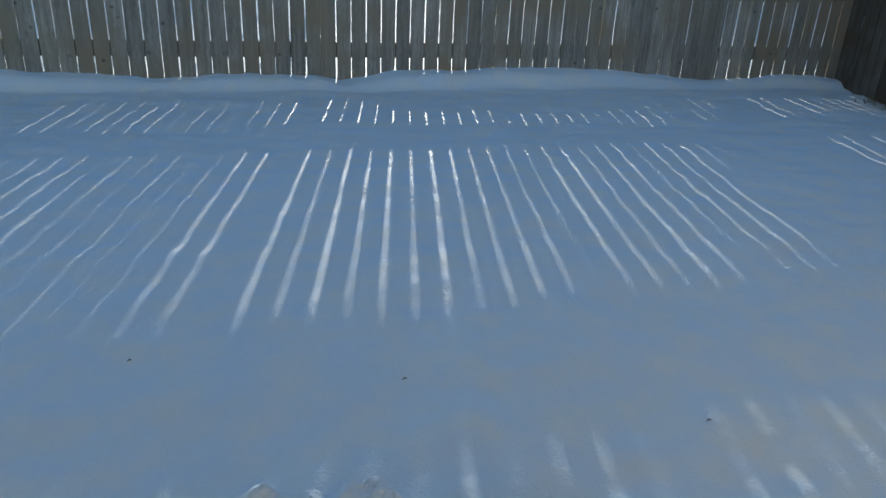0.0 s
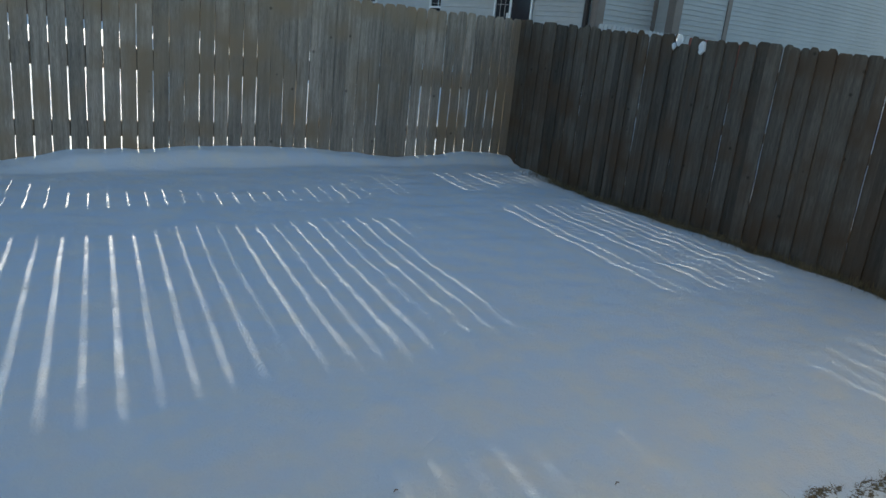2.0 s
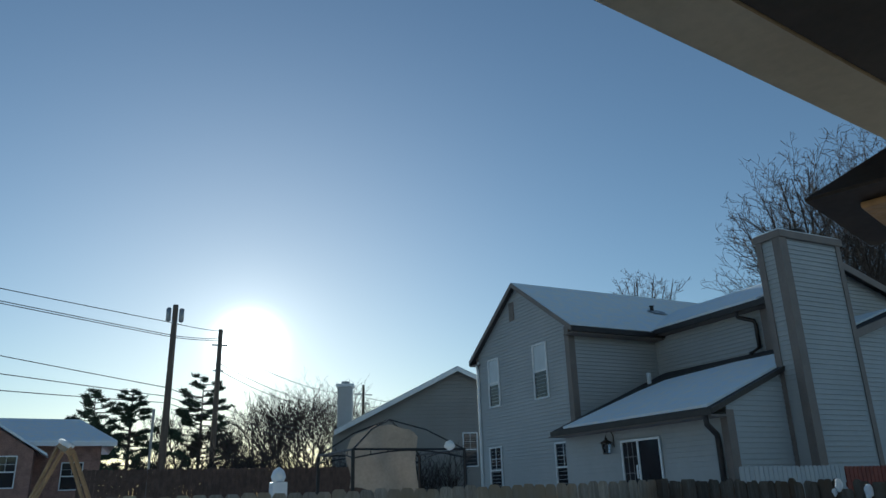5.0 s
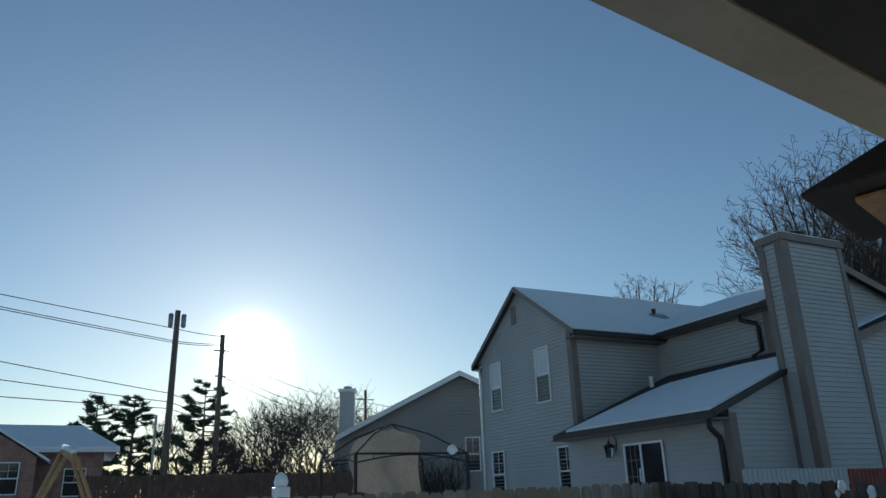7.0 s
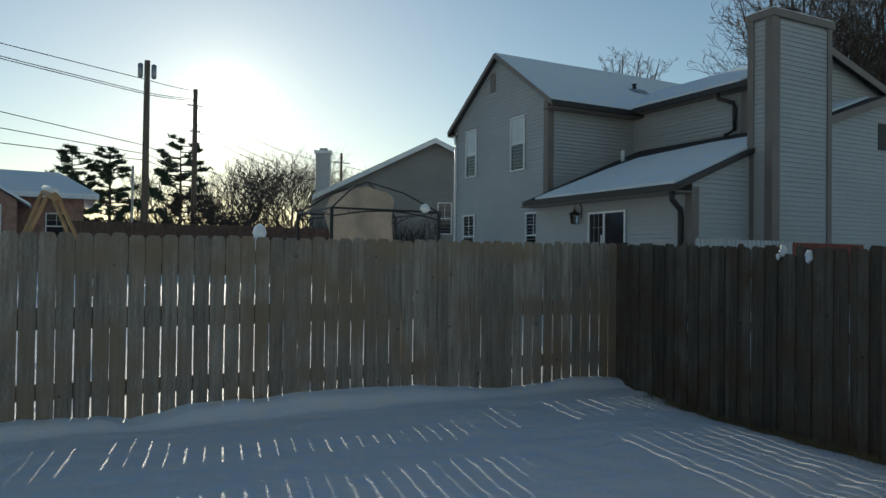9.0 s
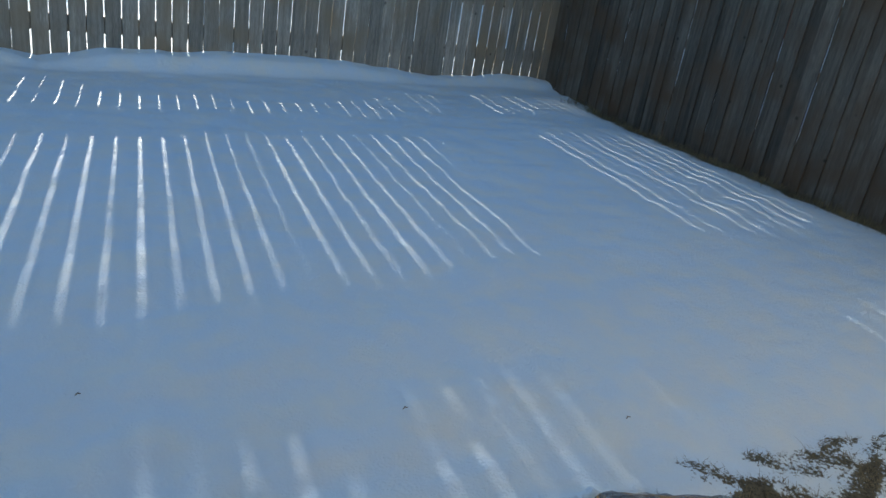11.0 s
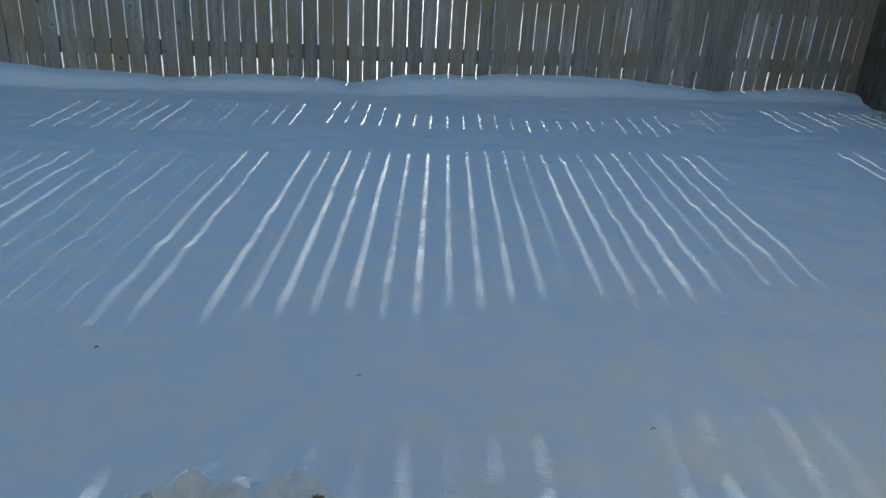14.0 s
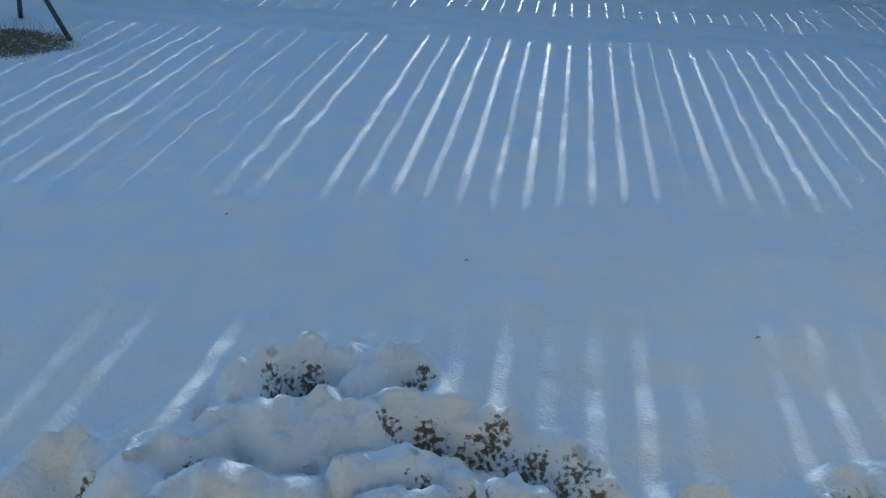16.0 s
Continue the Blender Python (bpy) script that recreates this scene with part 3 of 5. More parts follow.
for k in range(k0, 47):
    g0 = GAPS.get(k - 1, rng.choice((5, 6, 7, 8, 9, 10))) / 1000
    g1 = GAPS.get(k, 8) / 1000 if k in GAPS else 0.007
    xa, xb = 0.36 + 0.15 * (k - 1) + g0 / 2, 0.36 + 0.15 * k - g1 / 2
    top = 1.83 + 0.006 * (xa) + rng.uniform(-.012, .012)
    tall_board(round(xb - xa, 3), -0.08, round(top, 2), (xa + xb) / 2, rng.uniform(-.007, .003), rng.uniform(-.025, .025), rng.uniform(-.0012, .0012), back_fence, BOARD, k, .0030 if k < 7 else .0013 if k < 19 else .0032 if k < 23 else .0052)
for z in (0.31, 0.95, 1.56):
    for i in range(6):
        a = -8.1 + i * 2.57
        part("rail", cube((a, FENCE_Y + .020, z), (a + 2.56, FENCE_Y + .060, z + (.15 if z < .5 else .20 if z < 1.5 else .14)), None, .004), RAIL, back_fence, "horizontal fence rail")
for i in range(6):
    a = -8.0 + i * 3.04
    part("post", cube((a, FENCE_Y + .062, -.1), (a + .09, FENCE_Y + .152, 1.72)), RAIL, back_fence, "square fence post")

part("post", cube((7.235, FENCE_Y + .018, -.1), (7.36, FENCE_Y + .12, 1.80)), RAIL, back_fence, "square corner post")
side_fence = thing("side_fence", (7.25, FENCE_Y, 0), "old grey weathered dog-eared board fence with uneven boards", "fence", kind="structure")
rng = random.Random(9)
turn = math.atan2(1.0, 0.085)
s_along, i = -0.02, 0
ux, uy = -0.085 / math.hypot(.085, 1), -1 / math.hypot(.085, 1)
while s_along < 9.6:
    w = rng.choice((.090, .096, .100, .140))
    c = s_along + w / 2
    y = uy * c
    top = 1.88 - 0.026 * c + rng.uniform(-.018, .014)
    if 2.7 < c < 2.9:
        top -= .06
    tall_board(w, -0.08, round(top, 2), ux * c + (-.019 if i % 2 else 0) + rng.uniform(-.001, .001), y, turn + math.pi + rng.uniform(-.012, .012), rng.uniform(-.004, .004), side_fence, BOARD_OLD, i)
    s_along += w - rng.choice((.003, .006, .009, .012)) + (.002 if i % 43 == 30 else 0)
    i += 1
for c, z, s in ((3.02, 1.70, .05), (2.72, 1.76, .045), (2.66, 1.70, .03)):
    bm = bmesh.new()
    bmesh.ops.create_icosphere(bm, subdivisions=3, radius=1, matrix=Matrix.Translation((7.25 + ux * c - .02, FENCE_Y + uy * c, z)) @ Matrix.Diagonal((s * .6, s * .8, s * 1.3, 1)))
    for v in bm.verts:
        v.co += .25 * s * Vector((n2(v.co.y, v.co.z, 30), n2(v.co.y, v.co.z, 30, 3), n2(v.co.y, v.co.z, 30, 6)))
    part("snow_clump", bm, SNOW, side_fence, "snow caught between board tops", True)
for z in (0.30, 0.95, 1.50):
    part("rail", prism([(7.25 + .03, FENCE_Y, z), (7.25 + .07, FENCE_Y, z), (7.25 + .07 + ux * 9.6, FENCE_Y + uy * 9.6, z - .1), (7.25 + .03 + ux * 9.6, FENCE_Y + uy * 9.6, z - .1)], (0, 0, .09)), RAIL, side_fence, "horizontal fence rail")


# ---- the white two-storey house next door ----
def lap_siding(name, a, b, z0, z1, span, out, mat, parent, lap=0.105, label=""):
    """Lap siding on an upright wall. a, b: ends of the wall's foot line in plan; span(z): the part of 0..1 that the wall has at that height; out: plan normal."""
    bm = bmesh.new()
    a, b, o = Vector((*a, 0)), Vector((*b, 0)), Vector((*out, 0)).normalized()
    z, last = z0, None
    while z < z1 - 1e-4:
        zt = min(z + lap, z1)
        s0, s1 = span(z), span(zt)
        if s0[1] > s0[0]:
            lo0, lo1 = a.lerp(b, s0[0]), a.lerp(b, s0[1])
            hi0, hi1 = a.lerp(b, s1[0]), a.lerp(b, max(s1[1], s1[0]))
            v = [bm.verts.new(lo0 + o * .030 + Vector((0, 0, z))), bm.verts.new(lo1 + o * .030 + Vector((0, 0, z))),
                 bm.verts.new(hi1 + o * .002 + Vector((0, 0, zt))), bm.verts.new(hi0 + o * .002 + Vector((0, 0, zt)))]
            bm.faces.new(v)
            if last:
                bm.faces.new((last[3], last[2], v[1], v[0]))
            last = v
        z = zt
    me = bpy.data.meshes.new(name)
    bm.to_mesh(me)
    bm.free()
    me.materials.append(mat)
    ob = new(name, me)
    ob.parent = parent
    me.transform(Matrix.Translation(-parent.location))
    return tagged(ob, label)


def full(z):
    return (0.0, 1.0)


def window(parent, a, b, z0, z1, out, grid=False, blind=0.0, frame_mat=None):
    """A double-hung window on an upright wall, between two plan points."""
    fm = frame_mat or WHITE_PAINT
    a, b, o = Vector((*a, 0)), Vector((*b, 0)), Vector((*out, 0)).normalized()
    u = (b - a).normalized()
    w = (b - a).length
    m = Matrix((( u.x, -o.x, 0, a.x), (u.y, -o.y, 0, a.y), (0, 0, 1, 0), (0, 0, 0, 1)))
    win = part("window", cube((0, -.027, z0), (w, .05, z1), m), PANE_DARK, parent, "dark recessed window")
    bm = bmesh.new()
    f = .045
    for lo, hi in (((-f, -.065, z0 - f), (w + f, -.028, z0)), ((-f, -.065, z1), (w + f, -.028, z1 + f)), ((-f, -.065, z0), (0, -.028, z1)), ((w, -.065, z0), (w + f, -.028, z1)),
                   ((0, -.052, (z0 + z1) / 2 - .025), (w, -.029, (z0 + z1) / 2 + .025))):
        box(bm, lo, hi, m)
    if grid:
        box(bm, (w / 2 - .007, -.045, (z0 + z1) / 2 + .02), (w / 2 + .007, -.029, z1), m)
        box(bm, (0, -.044, z0 * .25 + z1 * .75 - .006), (w, -.0295, z0 * .25 + z1 * .75 + .006), m)
    sub(part("window_frame", bm, fm, None), win)
    if blind:
        sub(part("blind", cube((.01, -.035, z1 - blind * (z1 - z0)), (w - .01, -.0285, z1 - .005), m), BLIND, None), win)
    return win


def sub(ob, parent):
    """Hangs a mesh, built in the world's place, under a part that itself hangs under a thing."""
    at, up = Vector((0, 0, 0)), parent
    while up is not None:
        at += up.location
        up = up.parent
    ob.data.transform(Matrix.Translation(-at))
    ob.parent = parent
    return ob


def slab(pts, thick):
    return prism(pts, (0, 0, thick))


HX, HY, HYF = 12.86, 17.62, 23.05
HYM, HZE, HZA, HG = 20.225, 6.306, 8.05, 0.9
house = thing("white_house", (HX + 3, HY + 1, HG), "two-storey white house with lap siding, taupe trim and snowy roofs", "house")


def gable_span(z):
    if z <= HZE:
        return (0.0, 1.0)
    t = min((z - HZE) / (HZA - HZE), 1.0) / 2
    return (t, 1 - t)


part("wall", cube((HX + .08, HY + .08, HG), (22, HYF - .08, HZE - .05)), SIDING, house)
lap_siding("wall", (HX, HYF), (HX, HY), HG, HZA, gable_span, (-1, 0), SIDING, house)
lap_siding("wall", (HX, HY), (16.0, HY), HG, HZE, full, (0, -1), SIDING, house)
# main roof, ridge running away from the gable
RO, OVER = .20, .42
sl = (HZA - HZE) / (HYM - HY)
for sgn in (-1, 1):
    ye = HYM + sgn * (HYM - HY + OVER)
    ze = HZE - OVER * sl
    pts = [(HX - RO, ye, ze), (22, ye, ze), (22, HYM, HZA), (HX - RO, HYM, HZA)]
    part("roof", slab(pts, .07), SHINGLE, house, "dark shingle roof")
    part("snow_cover", slab([(HX - RO + .02, ye + sgn * -.06, ze + .113), (22, ye + sgn * -.06, ze + .113), (22, HYM, HZA + .073), (HX - RO + .02, HYM, HZA + .073)], .03), SNOW, house, "snow on the roof")
    part("barge_board", prism([(HX - RO - .03, ye, ze - .06), (HX - RO - .03, HYM, HZA - .06), (HX - RO - .03, HYM, HZA + .08), (HX - RO - .03, ye, ze + .08)], (.03, 0, 0)), TRIM, house, "taupe narrow barge board")
    part("gutter", cube((HX - RO, ye - .06, ze - .07), (16.0 if sgn < 0 else 22, ye + .06, ze + .04)), TRIM_DARK, house, "dark gutter")
    part("soffit", cube((HX - RO, min(ye, HYM + sgn * (HYM - HY)), ze - .11), (16.0, max(ye, HYM + sgn * (HYM - HY)), ze - .085)), TRIM, house)
for y0, y1 in ((HY - .015, HY + .17), (HYF - .12, HYF + .015)):
    part("corner_trim", cube((HX - .045, y0, HG), (HX + .02, y1, HZE - .1)), TRIM, house, "taupe corner board")
part("corner_trim", cube((HX - .045, HY - .045, HG), (HX + .15, HY - .026, HZE - .1)), TRIM, house, "taupe corner board")
window(house, (HX, 19.46), (HX, 18.79), 4.38, 5.93, (-1, 0), blind=.5)
window(house, (HX, 22.21), (HX, 21.59), 4.44, 5.93, (-1, 0), blind=.55)
window(house, (HX, 22.36), (HX, 21.67), 1.75, 3.11, (-1, 0), grid=True)
window(house, (HX, 18.61), (HX, 17.91), 1.75, 3.01, (-1, 0), grid=True)
bm = cube((HX - .04, 20.42, 6.98), (HX - .03, 20.73, 7.58))
for i in range(7):
    box(bm, (HX - .055, 20.45, 7.01 + i * .08), (HX - .04, 20.70, 7.05 + i * .08))
part("gable_vent", bm, TRIM, house, "taupe louvred gable vent")

# wing to the right, its ridge running towards the garden
WX, WY = 16.0, 13.2
WPX, WPZ, WZE, WXR = 18.4, 7.28, 6.10, 23.2
part("wall", cube((WX + .08, WY + .08, HG), (WXR - .2, HY + .05, WZE - .1)), SIDING, house)
lap_siding("wall", (WX, HY), (WX, WY), HG, WZE, full, (-1, 0), SIDING, house)
wr = (WPZ - WZE) / (WPX - WX + .35)
wr2 = .32


def wing_span(z):
    if z <= 5.6:
        return (0.0, 1.0)
    lo = max(0.0, (z - WZE) / wr - .35)
    hi = min(WXR - WX, WPX - WX + (WPZ - z) / wr2)
    return (lo / (WXR - WX), max(hi, lo) / (WXR - WX))


lap_siding("wall", (WX, WY), (WXR, WY), HG, WPZ, wing_span, (0, -1), SIDING, house)
part("roof", slab([(WX - .35, WY - .3, WZE), (WPX, WY - .3, WPZ), (WPX, 20.2, WPZ), (WX - .35, 18.0, WZE)], .07), SHINGLE, house, "dark shingle roof")
part("snow_cover", slab([(WX - .28, WY + .3, WZE + .11), (WPX, WY - .2, WPZ + .075), (WPX, 20.2, WPZ + .075), (WX - .28, 18.0, WZE + .11)], .06), SNOW, house, "snow on the roof")
part("roof", slab([(WPX, WY - .3, WPZ), (WXR, WY - .3, WPZ - wr2 * (WXR - WPX)), (WXR, 20, WPZ - wr2 * (WXR - WPX)), (WPX, 20, WPZ)], .07), SHINGLE, house, "dark shingle roof")
part("barge_board", prism([(WPX, WY - .33, WPZ - .14), (WXR, WY - .33, WPZ - wr2 * (WXR - WPX) - .14), (WXR, WY - .33, WPZ - wr2 * (WXR - WPX) + .06), (WPX, WY - .33, WPZ + .06)], (0, .03, 0)), TRIM, house, "taupe barge board")
part("barge_board", prism([(WX - .35, WY - .33, WZE - .2), (WPX, WY - .33, WPZ - .14), (WPX, WY - .33, WPZ + .06), (WX - .35, WY - .33, WZE + .06)], (0, .03, 0)), TRIM, house, "taupe barge board")
part("gutter", cube((WX - .42, WY - .3, WZE - .08), (WX - .30, HY - .30, WZE + .05)), TRIM_DARK, house, "dark gutter")
part("soffit", cube((WX - .30, WY - .3, WZE - .09), (WX + .02, HY - .3, WZE - .065)), TRIM, house)
part("corner_trim", cube((WX - .045, WY + .22, HG), (WX + .02, WY + .46, WZE - .1)), TRIM, house, "taupe corner board")
bm = bmesh.new()
tube(bm, [(WX - .36, WY + .92, WZE - .08), (WX - .34, WY + .92, WZE - .22), (WX - .12, WY + .62, WZE - .36), (WX - .10, WY + .6, WZE - .5), (WX - .10, WY + .6, 5.05), (WX - .3, WY + .75, 4.9)], .055, 8)
part("downspout", bm, TRIM_DARK, house, "dark bent downspout", True)

# single-storey lean-to with the sliding door
LX, LY, LHY = 12.3, 11.82, 17.40
LEX, LEZ, LPX, LPZ = 11.78, 3.17, 16.0, 4.90
ls = (LPZ - LEZ) / (LPX - LEX)
part("wall", cube((LX + .08, LY + .08, HG), (16.0, LHY - .02, 3.2)), SIDING, house)
lap_siding("wall", (LX, LHY - .02), (LX, LY), HG, LEZ + .2, full, (-1, 0), SIDING, house)


def lean_span(z):
    return (min(max(0.0, ((z - LEZ) / ls + LEX - LX + .08) / (16.0 - LX)), 1.0), 1.0)


lap_siding("wall", (LX, LY), (16.0, LY), HG, LPZ, lean_span, (0, -1), SIDING, house)
part("roof", slab([(LEX, LY - .12, LEZ), (LPX, LY - .12, LPZ), (LPX, LHY - .03, LPZ), (LEX, LHY - .15, LEZ)], .06), SHINGLE, house, "dark shingle roof")
part("snow_cover", slab([(LEX + .10, LY + .05, LEZ + .10), (LPX - .85, LY + .02, LPZ - .29), (LPX - .80, LY + 2.2, LPZ - .27), (LPX - 1.2, LHY - 1.3, LPZ - .43), (LPX - 1.9, LHY - .95, LPZ - .72), (LEX + .10, LHY - .55, LEZ + .10)], .055), SNOW, house, "snow on the lean-to roof")
part("fascia", cube((LEX - .04, LY - .14, LEZ - .07), (LEX, LHY - .15, LEZ + .05)), TRIM_DARK, house, "dark gutter")
part("soffit", cube((LEX, LY - .12, LEZ - .09), (LX, LHY, LEZ - .06)), TRIM, house)
part("barge_board", prism([(LEX, LY - .15, LEZ - .05), (LPX - 1.9, LY - .15, LPZ - .05 - 1.9 * ls), (LPX - 1.9, LY - .15, LPZ + .06 - 1.9 * ls), (LEX, LY - .15, LEZ + .06)], (0, .03, 0)), TRIM_DARK, house, "dark rake board")
part("corner_trim", cube((LX - .04, LY - .02, HG), (LX + .02, LY + .13, LEZ - .1)), TRIM, house, "taupe corner board")
part("corner_trim", cube((LX - .04, LY - .045, HG), (LX + .17, LY - .026, LEZ + .05)), TRIM, house, "taupe corner board")
bm = bmesh.new()
tube(bm, [(LEX - .02, LY + .02, LEZ - .08), (LEX - .01, LY + .02, LEZ - .24), (LX - .16, LY + .16, LEZ - .42), (LX - .10, LY + .2, LEZ - .55), (LX - .10, LY + .2, HG + .1)], .06, 8)
part("downspout", bm, TRIM_DARK, house, "dark bent downspout", True)
bm = bmesh.new()
tube(bm, [(15.0, LHY - .45, 4.45), (15.0, LHY - .45, 4.85)], .06, 10)
part("vent_pipe", bm, WHITE_PAINT, house, "white plastic vent pipe", True)
door = part("sliding_door", cube((LX - .035, 13.80, HG + .12), (LX + .04, 15.05, 2.80)), PANE_DARK, house, "dark glass sliding patio door")
bm = bmesh.new()
for lo, hi in (((LX - .065, 13.75, HG + .1), (LX - .036, 13.80, 2.85)), ((LX - .065, 15.05, HG + .1), (LX - .036, 15.10, 2.85)), ((LX - .065, 13.80, 2.80), (LX - .036, 15.05, 2.85)), ((LX - .058, 14.48, HG + .1), (LX - .037, 14.54, 2.80)), ((LX - .065, 13.80, HG + .05), (LX - .036, 15.05, HG + .12))):
    box(bm, lo, hi)
sub(part("door_frame", bm, WHITE_PAINT), door)
sub(part("door_handle", cube((LX - .085, 14.55, 1.98), (LX - .0585, 14.59, 2.28), None, .008), WHITE_PAINT), door)
bm = bmesh.new()
for i in range(1, 3):
    box(bm, (LX - .044, 14.54 + .17 * i - .006, HG + .2), (LX - .0365, 14.54 + .17 * i + .006, 2.80))
for i in range(1, 5):
    box(bm, (LX - .0445, 14.54, HG + .12 + .36 * i), (LX - .0368, 15.05, HG + .131 + .36 * i))
sub(part("grille", bm, METAL_GREY), door)
coach = lantern((LX - .18, 15.47, 2.82), .115, "dark coach lantern beside the sliding door", "", 2.1, 0, SMOKED)
bm = bmesh.new()
tube(bm, [(LX - .18, 15.47, 2.96), (LX - .16, 15.45, 3.08), (LX - .08, 15.40, 3.10), (LX - .03, 15.37, 2.98), (LX - .03, 15.37, 2.72)], .014, 6)
part("arm", bm, BRONZE, coach, "curled bracket arm", True)

# right-hand single-storey gable block
part("wall", cube((15.95, LY + .08, HG), (24.5, WY + .05, 4.4)), SIDING, house)


def right_span(z):
    lo = 15.95 if z < 4.85 else 15.95 + max(0, (z - 4.85) / .32)
    hi = 26.0 if z < 3.9 else 19.02 + (5.83 - z) / .276
    return ((lo - 15.95) / 10.05, min(max(hi, lo), 26.0) / 10.05 - 15.95 / 10.05)


lap_siding("wall", (15.95, LY), (26.0, LY), HG, 5.83, right_span, (0, -1), SIDING, house)
for x1, z1 in ((15.8, 4.80), (26.3, 3.82)):
    part("roof", slab([(19.02, LY - .2, 5.86), (x1, LY - .2, z1), (x1, WY + .3, z1), (19.02, WY + .3, 5.86)], .06), SHINGLE, house, "dark shingle roof")
    part("barge_board", prism([(19.02, LY - .23, 5.72), (x1, LY - .23, z1 - .14), (x1, LY - .23, z1 + .05), (19.02, LY - .23, 5.91)], (0, .03, 0)), TRIM, house, "taupe barge board")
part("snow_cover", slab([(18.7, LY + .25, 5.85), (15.9, LY + .1, 4.90), (15.9, WY + .1, 4.90), (18.7, WY + .1, 5.85)], .05), SNOW, house, "snow on the roof")
part("attic_vent", cube((18.68, LY - .035, 4.50), (19.14, LY + .02, 5.17)), FRAME_BLACK, house, "black attic vent opening")

# chimney
CX0, CX1, CY0, CY1, CZ = 14.06, 15.97, 11.26, 11.80, 6.92
part("chimney", cube((CX0 + .05, CY0 + .05, HG), (CX1 - .05, CY1 + .06, CZ)), SIDING, house)
lap_siding("chimney_face", (CX0, CY0), (CX1, CY0), HG, CZ, full, (0, -1), SIDING, house)
lap_siding("chimney_face", (CX0, CY1 + .06), (CX0, CY0), HG, CZ, full, (-1, 0), SIDING, house)
for lo, hi in (((CX0 - .045, CY0 - .045, HG), (CX0 + .19, CY0 - .026, CZ)), ((CX0 - .045, CY0 - .026, HG), (CX0 - .026, CY0 + .15, CZ)), ((CX0 - .045, CY1 - .10, HG), (CX0 - .026, CY1 + .06, CZ)), ((CX1 - .12, CY0 - .045, HG), (CX1 + .03, CY0 - .026, CZ))):
    part("corner_trim", cube(lo, hi), TRIM, house, "taupe corner board")
part("chimney_cap", cube((CX0 - .07, CY0 - .09, CZ), (CX1 + .08, CY1 + .10, CZ + .17), None, .015), TRIM, house, "taupe chimney cap")
part("snow_cover", cube((CX0 - .04, CY0 - .05, CZ + .172), (CX1 + .05, CY1 + .07, CZ + .20), None, .012), SNOW, house)
bm = bmesh.new()
tube(bm, [(14.9, 11.6, CZ + .15), (14.9, 11.6, CZ + .28)], .22, 14)
tube(bm, [(14.9, 11.6, CZ + .28), (14.9, 11.6, CZ + .33), (14.9, 11.6, CZ + .36)], [.34, .32, .1], 16)
part("flue", bm, TRIM_DARK, house, "dark round flue cap", True)


# ---- low picket panels in the neighbour's garden ----
def picket_panel(x0, x1, y, z0, z1, mat, label, dx=.11, group=""):
    ob = thing("picket_fence", ((x0 + x1) / 2, y, z0), label, "fence", group)
    me = board_mesh("picket", dx * .86, z1 - z0, .018, mat, .03, 1)
    x = x0 + dx / 2
    while x < x1:
        p = new("picket", me)
        p.parent = ob
        p.location = (x - (x0 + x1) / 2, 0, 0)
        x += dx
    part("rail", cube((x0, y + .019, z1 - .35), (x1, y + .05, z1 - .27)), mat, ob)
    part("rail", cube((x0, y + .019, z0 + .2), (x1, y + .05, z0 + .28)), mat, ob)
    return ob


picket_panel(10.48, 13.02, 10.0, .75, 2.07, SIDING, "white picket fence panel with scalloped tops")
picket_panel(13.05, 15.3, 10.0, .85, 2.05, RED_WOOD, "red-stained picket fence panel")


# ---- the grey gabled house behind ----
grey = thing("grey_house", (14.6, 28, .9), "warm grey gabled house with pale fascia and chimney", "house")


def grey_span(z):
    if z < 4.1:
        return (0.0, 1.0)
    t = min((z - 4.1) / 2.45, 1.0) / 2
    return (t, 1 - t)


part("wall", cube((9.6, 28.1, .9), (19.6, 38, 4.1)), SIDING_GREY, grey)
lap_siding("wall", (9.5, 28), (19.7, 28), .9, 6.55, grey_span, (0, -1), SIDING_GREY, grey, .15)
for x1 in (9.6, 20.0):
    z1 = 6.60 - 2.50 * abs(x1 - 14.6) / 5.1
    part("roof", slab([(14.6, 27.6, 6.60), (x1, 27.6, z1), (x1, 38, z1), (14.6, 38, 6.60)], .08), SHINGLE, grey, "shingle roof")
    part("snow_cover", slab([(14.6, 27.7, 6.682), (x1, 27.7, z1 + .082), (x1, 38, z1 + .082), (14.6, 38, 6.682)], .03), SNOW, grey, "snow on the roof")
    part("barge_board", prism([(14.6, 27.57, 6.48), (x1, 27.57, z1 - .12), (x1, 27.57, z1 + .07), (14.6, 27.57, 6.67)], (0, .03, 0)), WHITE_PAINT, grey, "pale barge board")
window(grey, (14.78, 28), (15.30, 28), 2.75, 4.0, (0, -1), grid=True)
part("chimney", cube((9.62, 28.6, .9), (10.22, 29.3, 6.08), None, .02), SIDING, grey, "pale grey chimney")
part("chimney_cap", cube((9.55, 28.53, 6.08), (10.29, 29.37, 6.20), None, .01), WHITE_PAINT, grey)
bm = bmesh.new()
tube(bm, [(9.92, 28.95, 6.20), (9.92, 28.95, 6.33)], [.18, .18], 10)
part("flue", bm, METAL_GREY, grey)
grey.rotation_euler = (0, 0, radians(-23))
grey.location, grey.scale = (21.5, 41.5, .53), (1.5, 1.5, 1.5)

# roof vents and a dark melted patch on the white house
for x, y in ((17.2, 18.9),):
    z = HZE + (y - HY) * sl + .12
    bm = bmesh.new()
    tube(bm, [(x, y, z - .1), (x, y, z + .12), (x, y, z + .16)], [.06, .06, .09], 10)
    part("roof_vent", bm, TRIM_DARK, house, "dark roof vent", True)
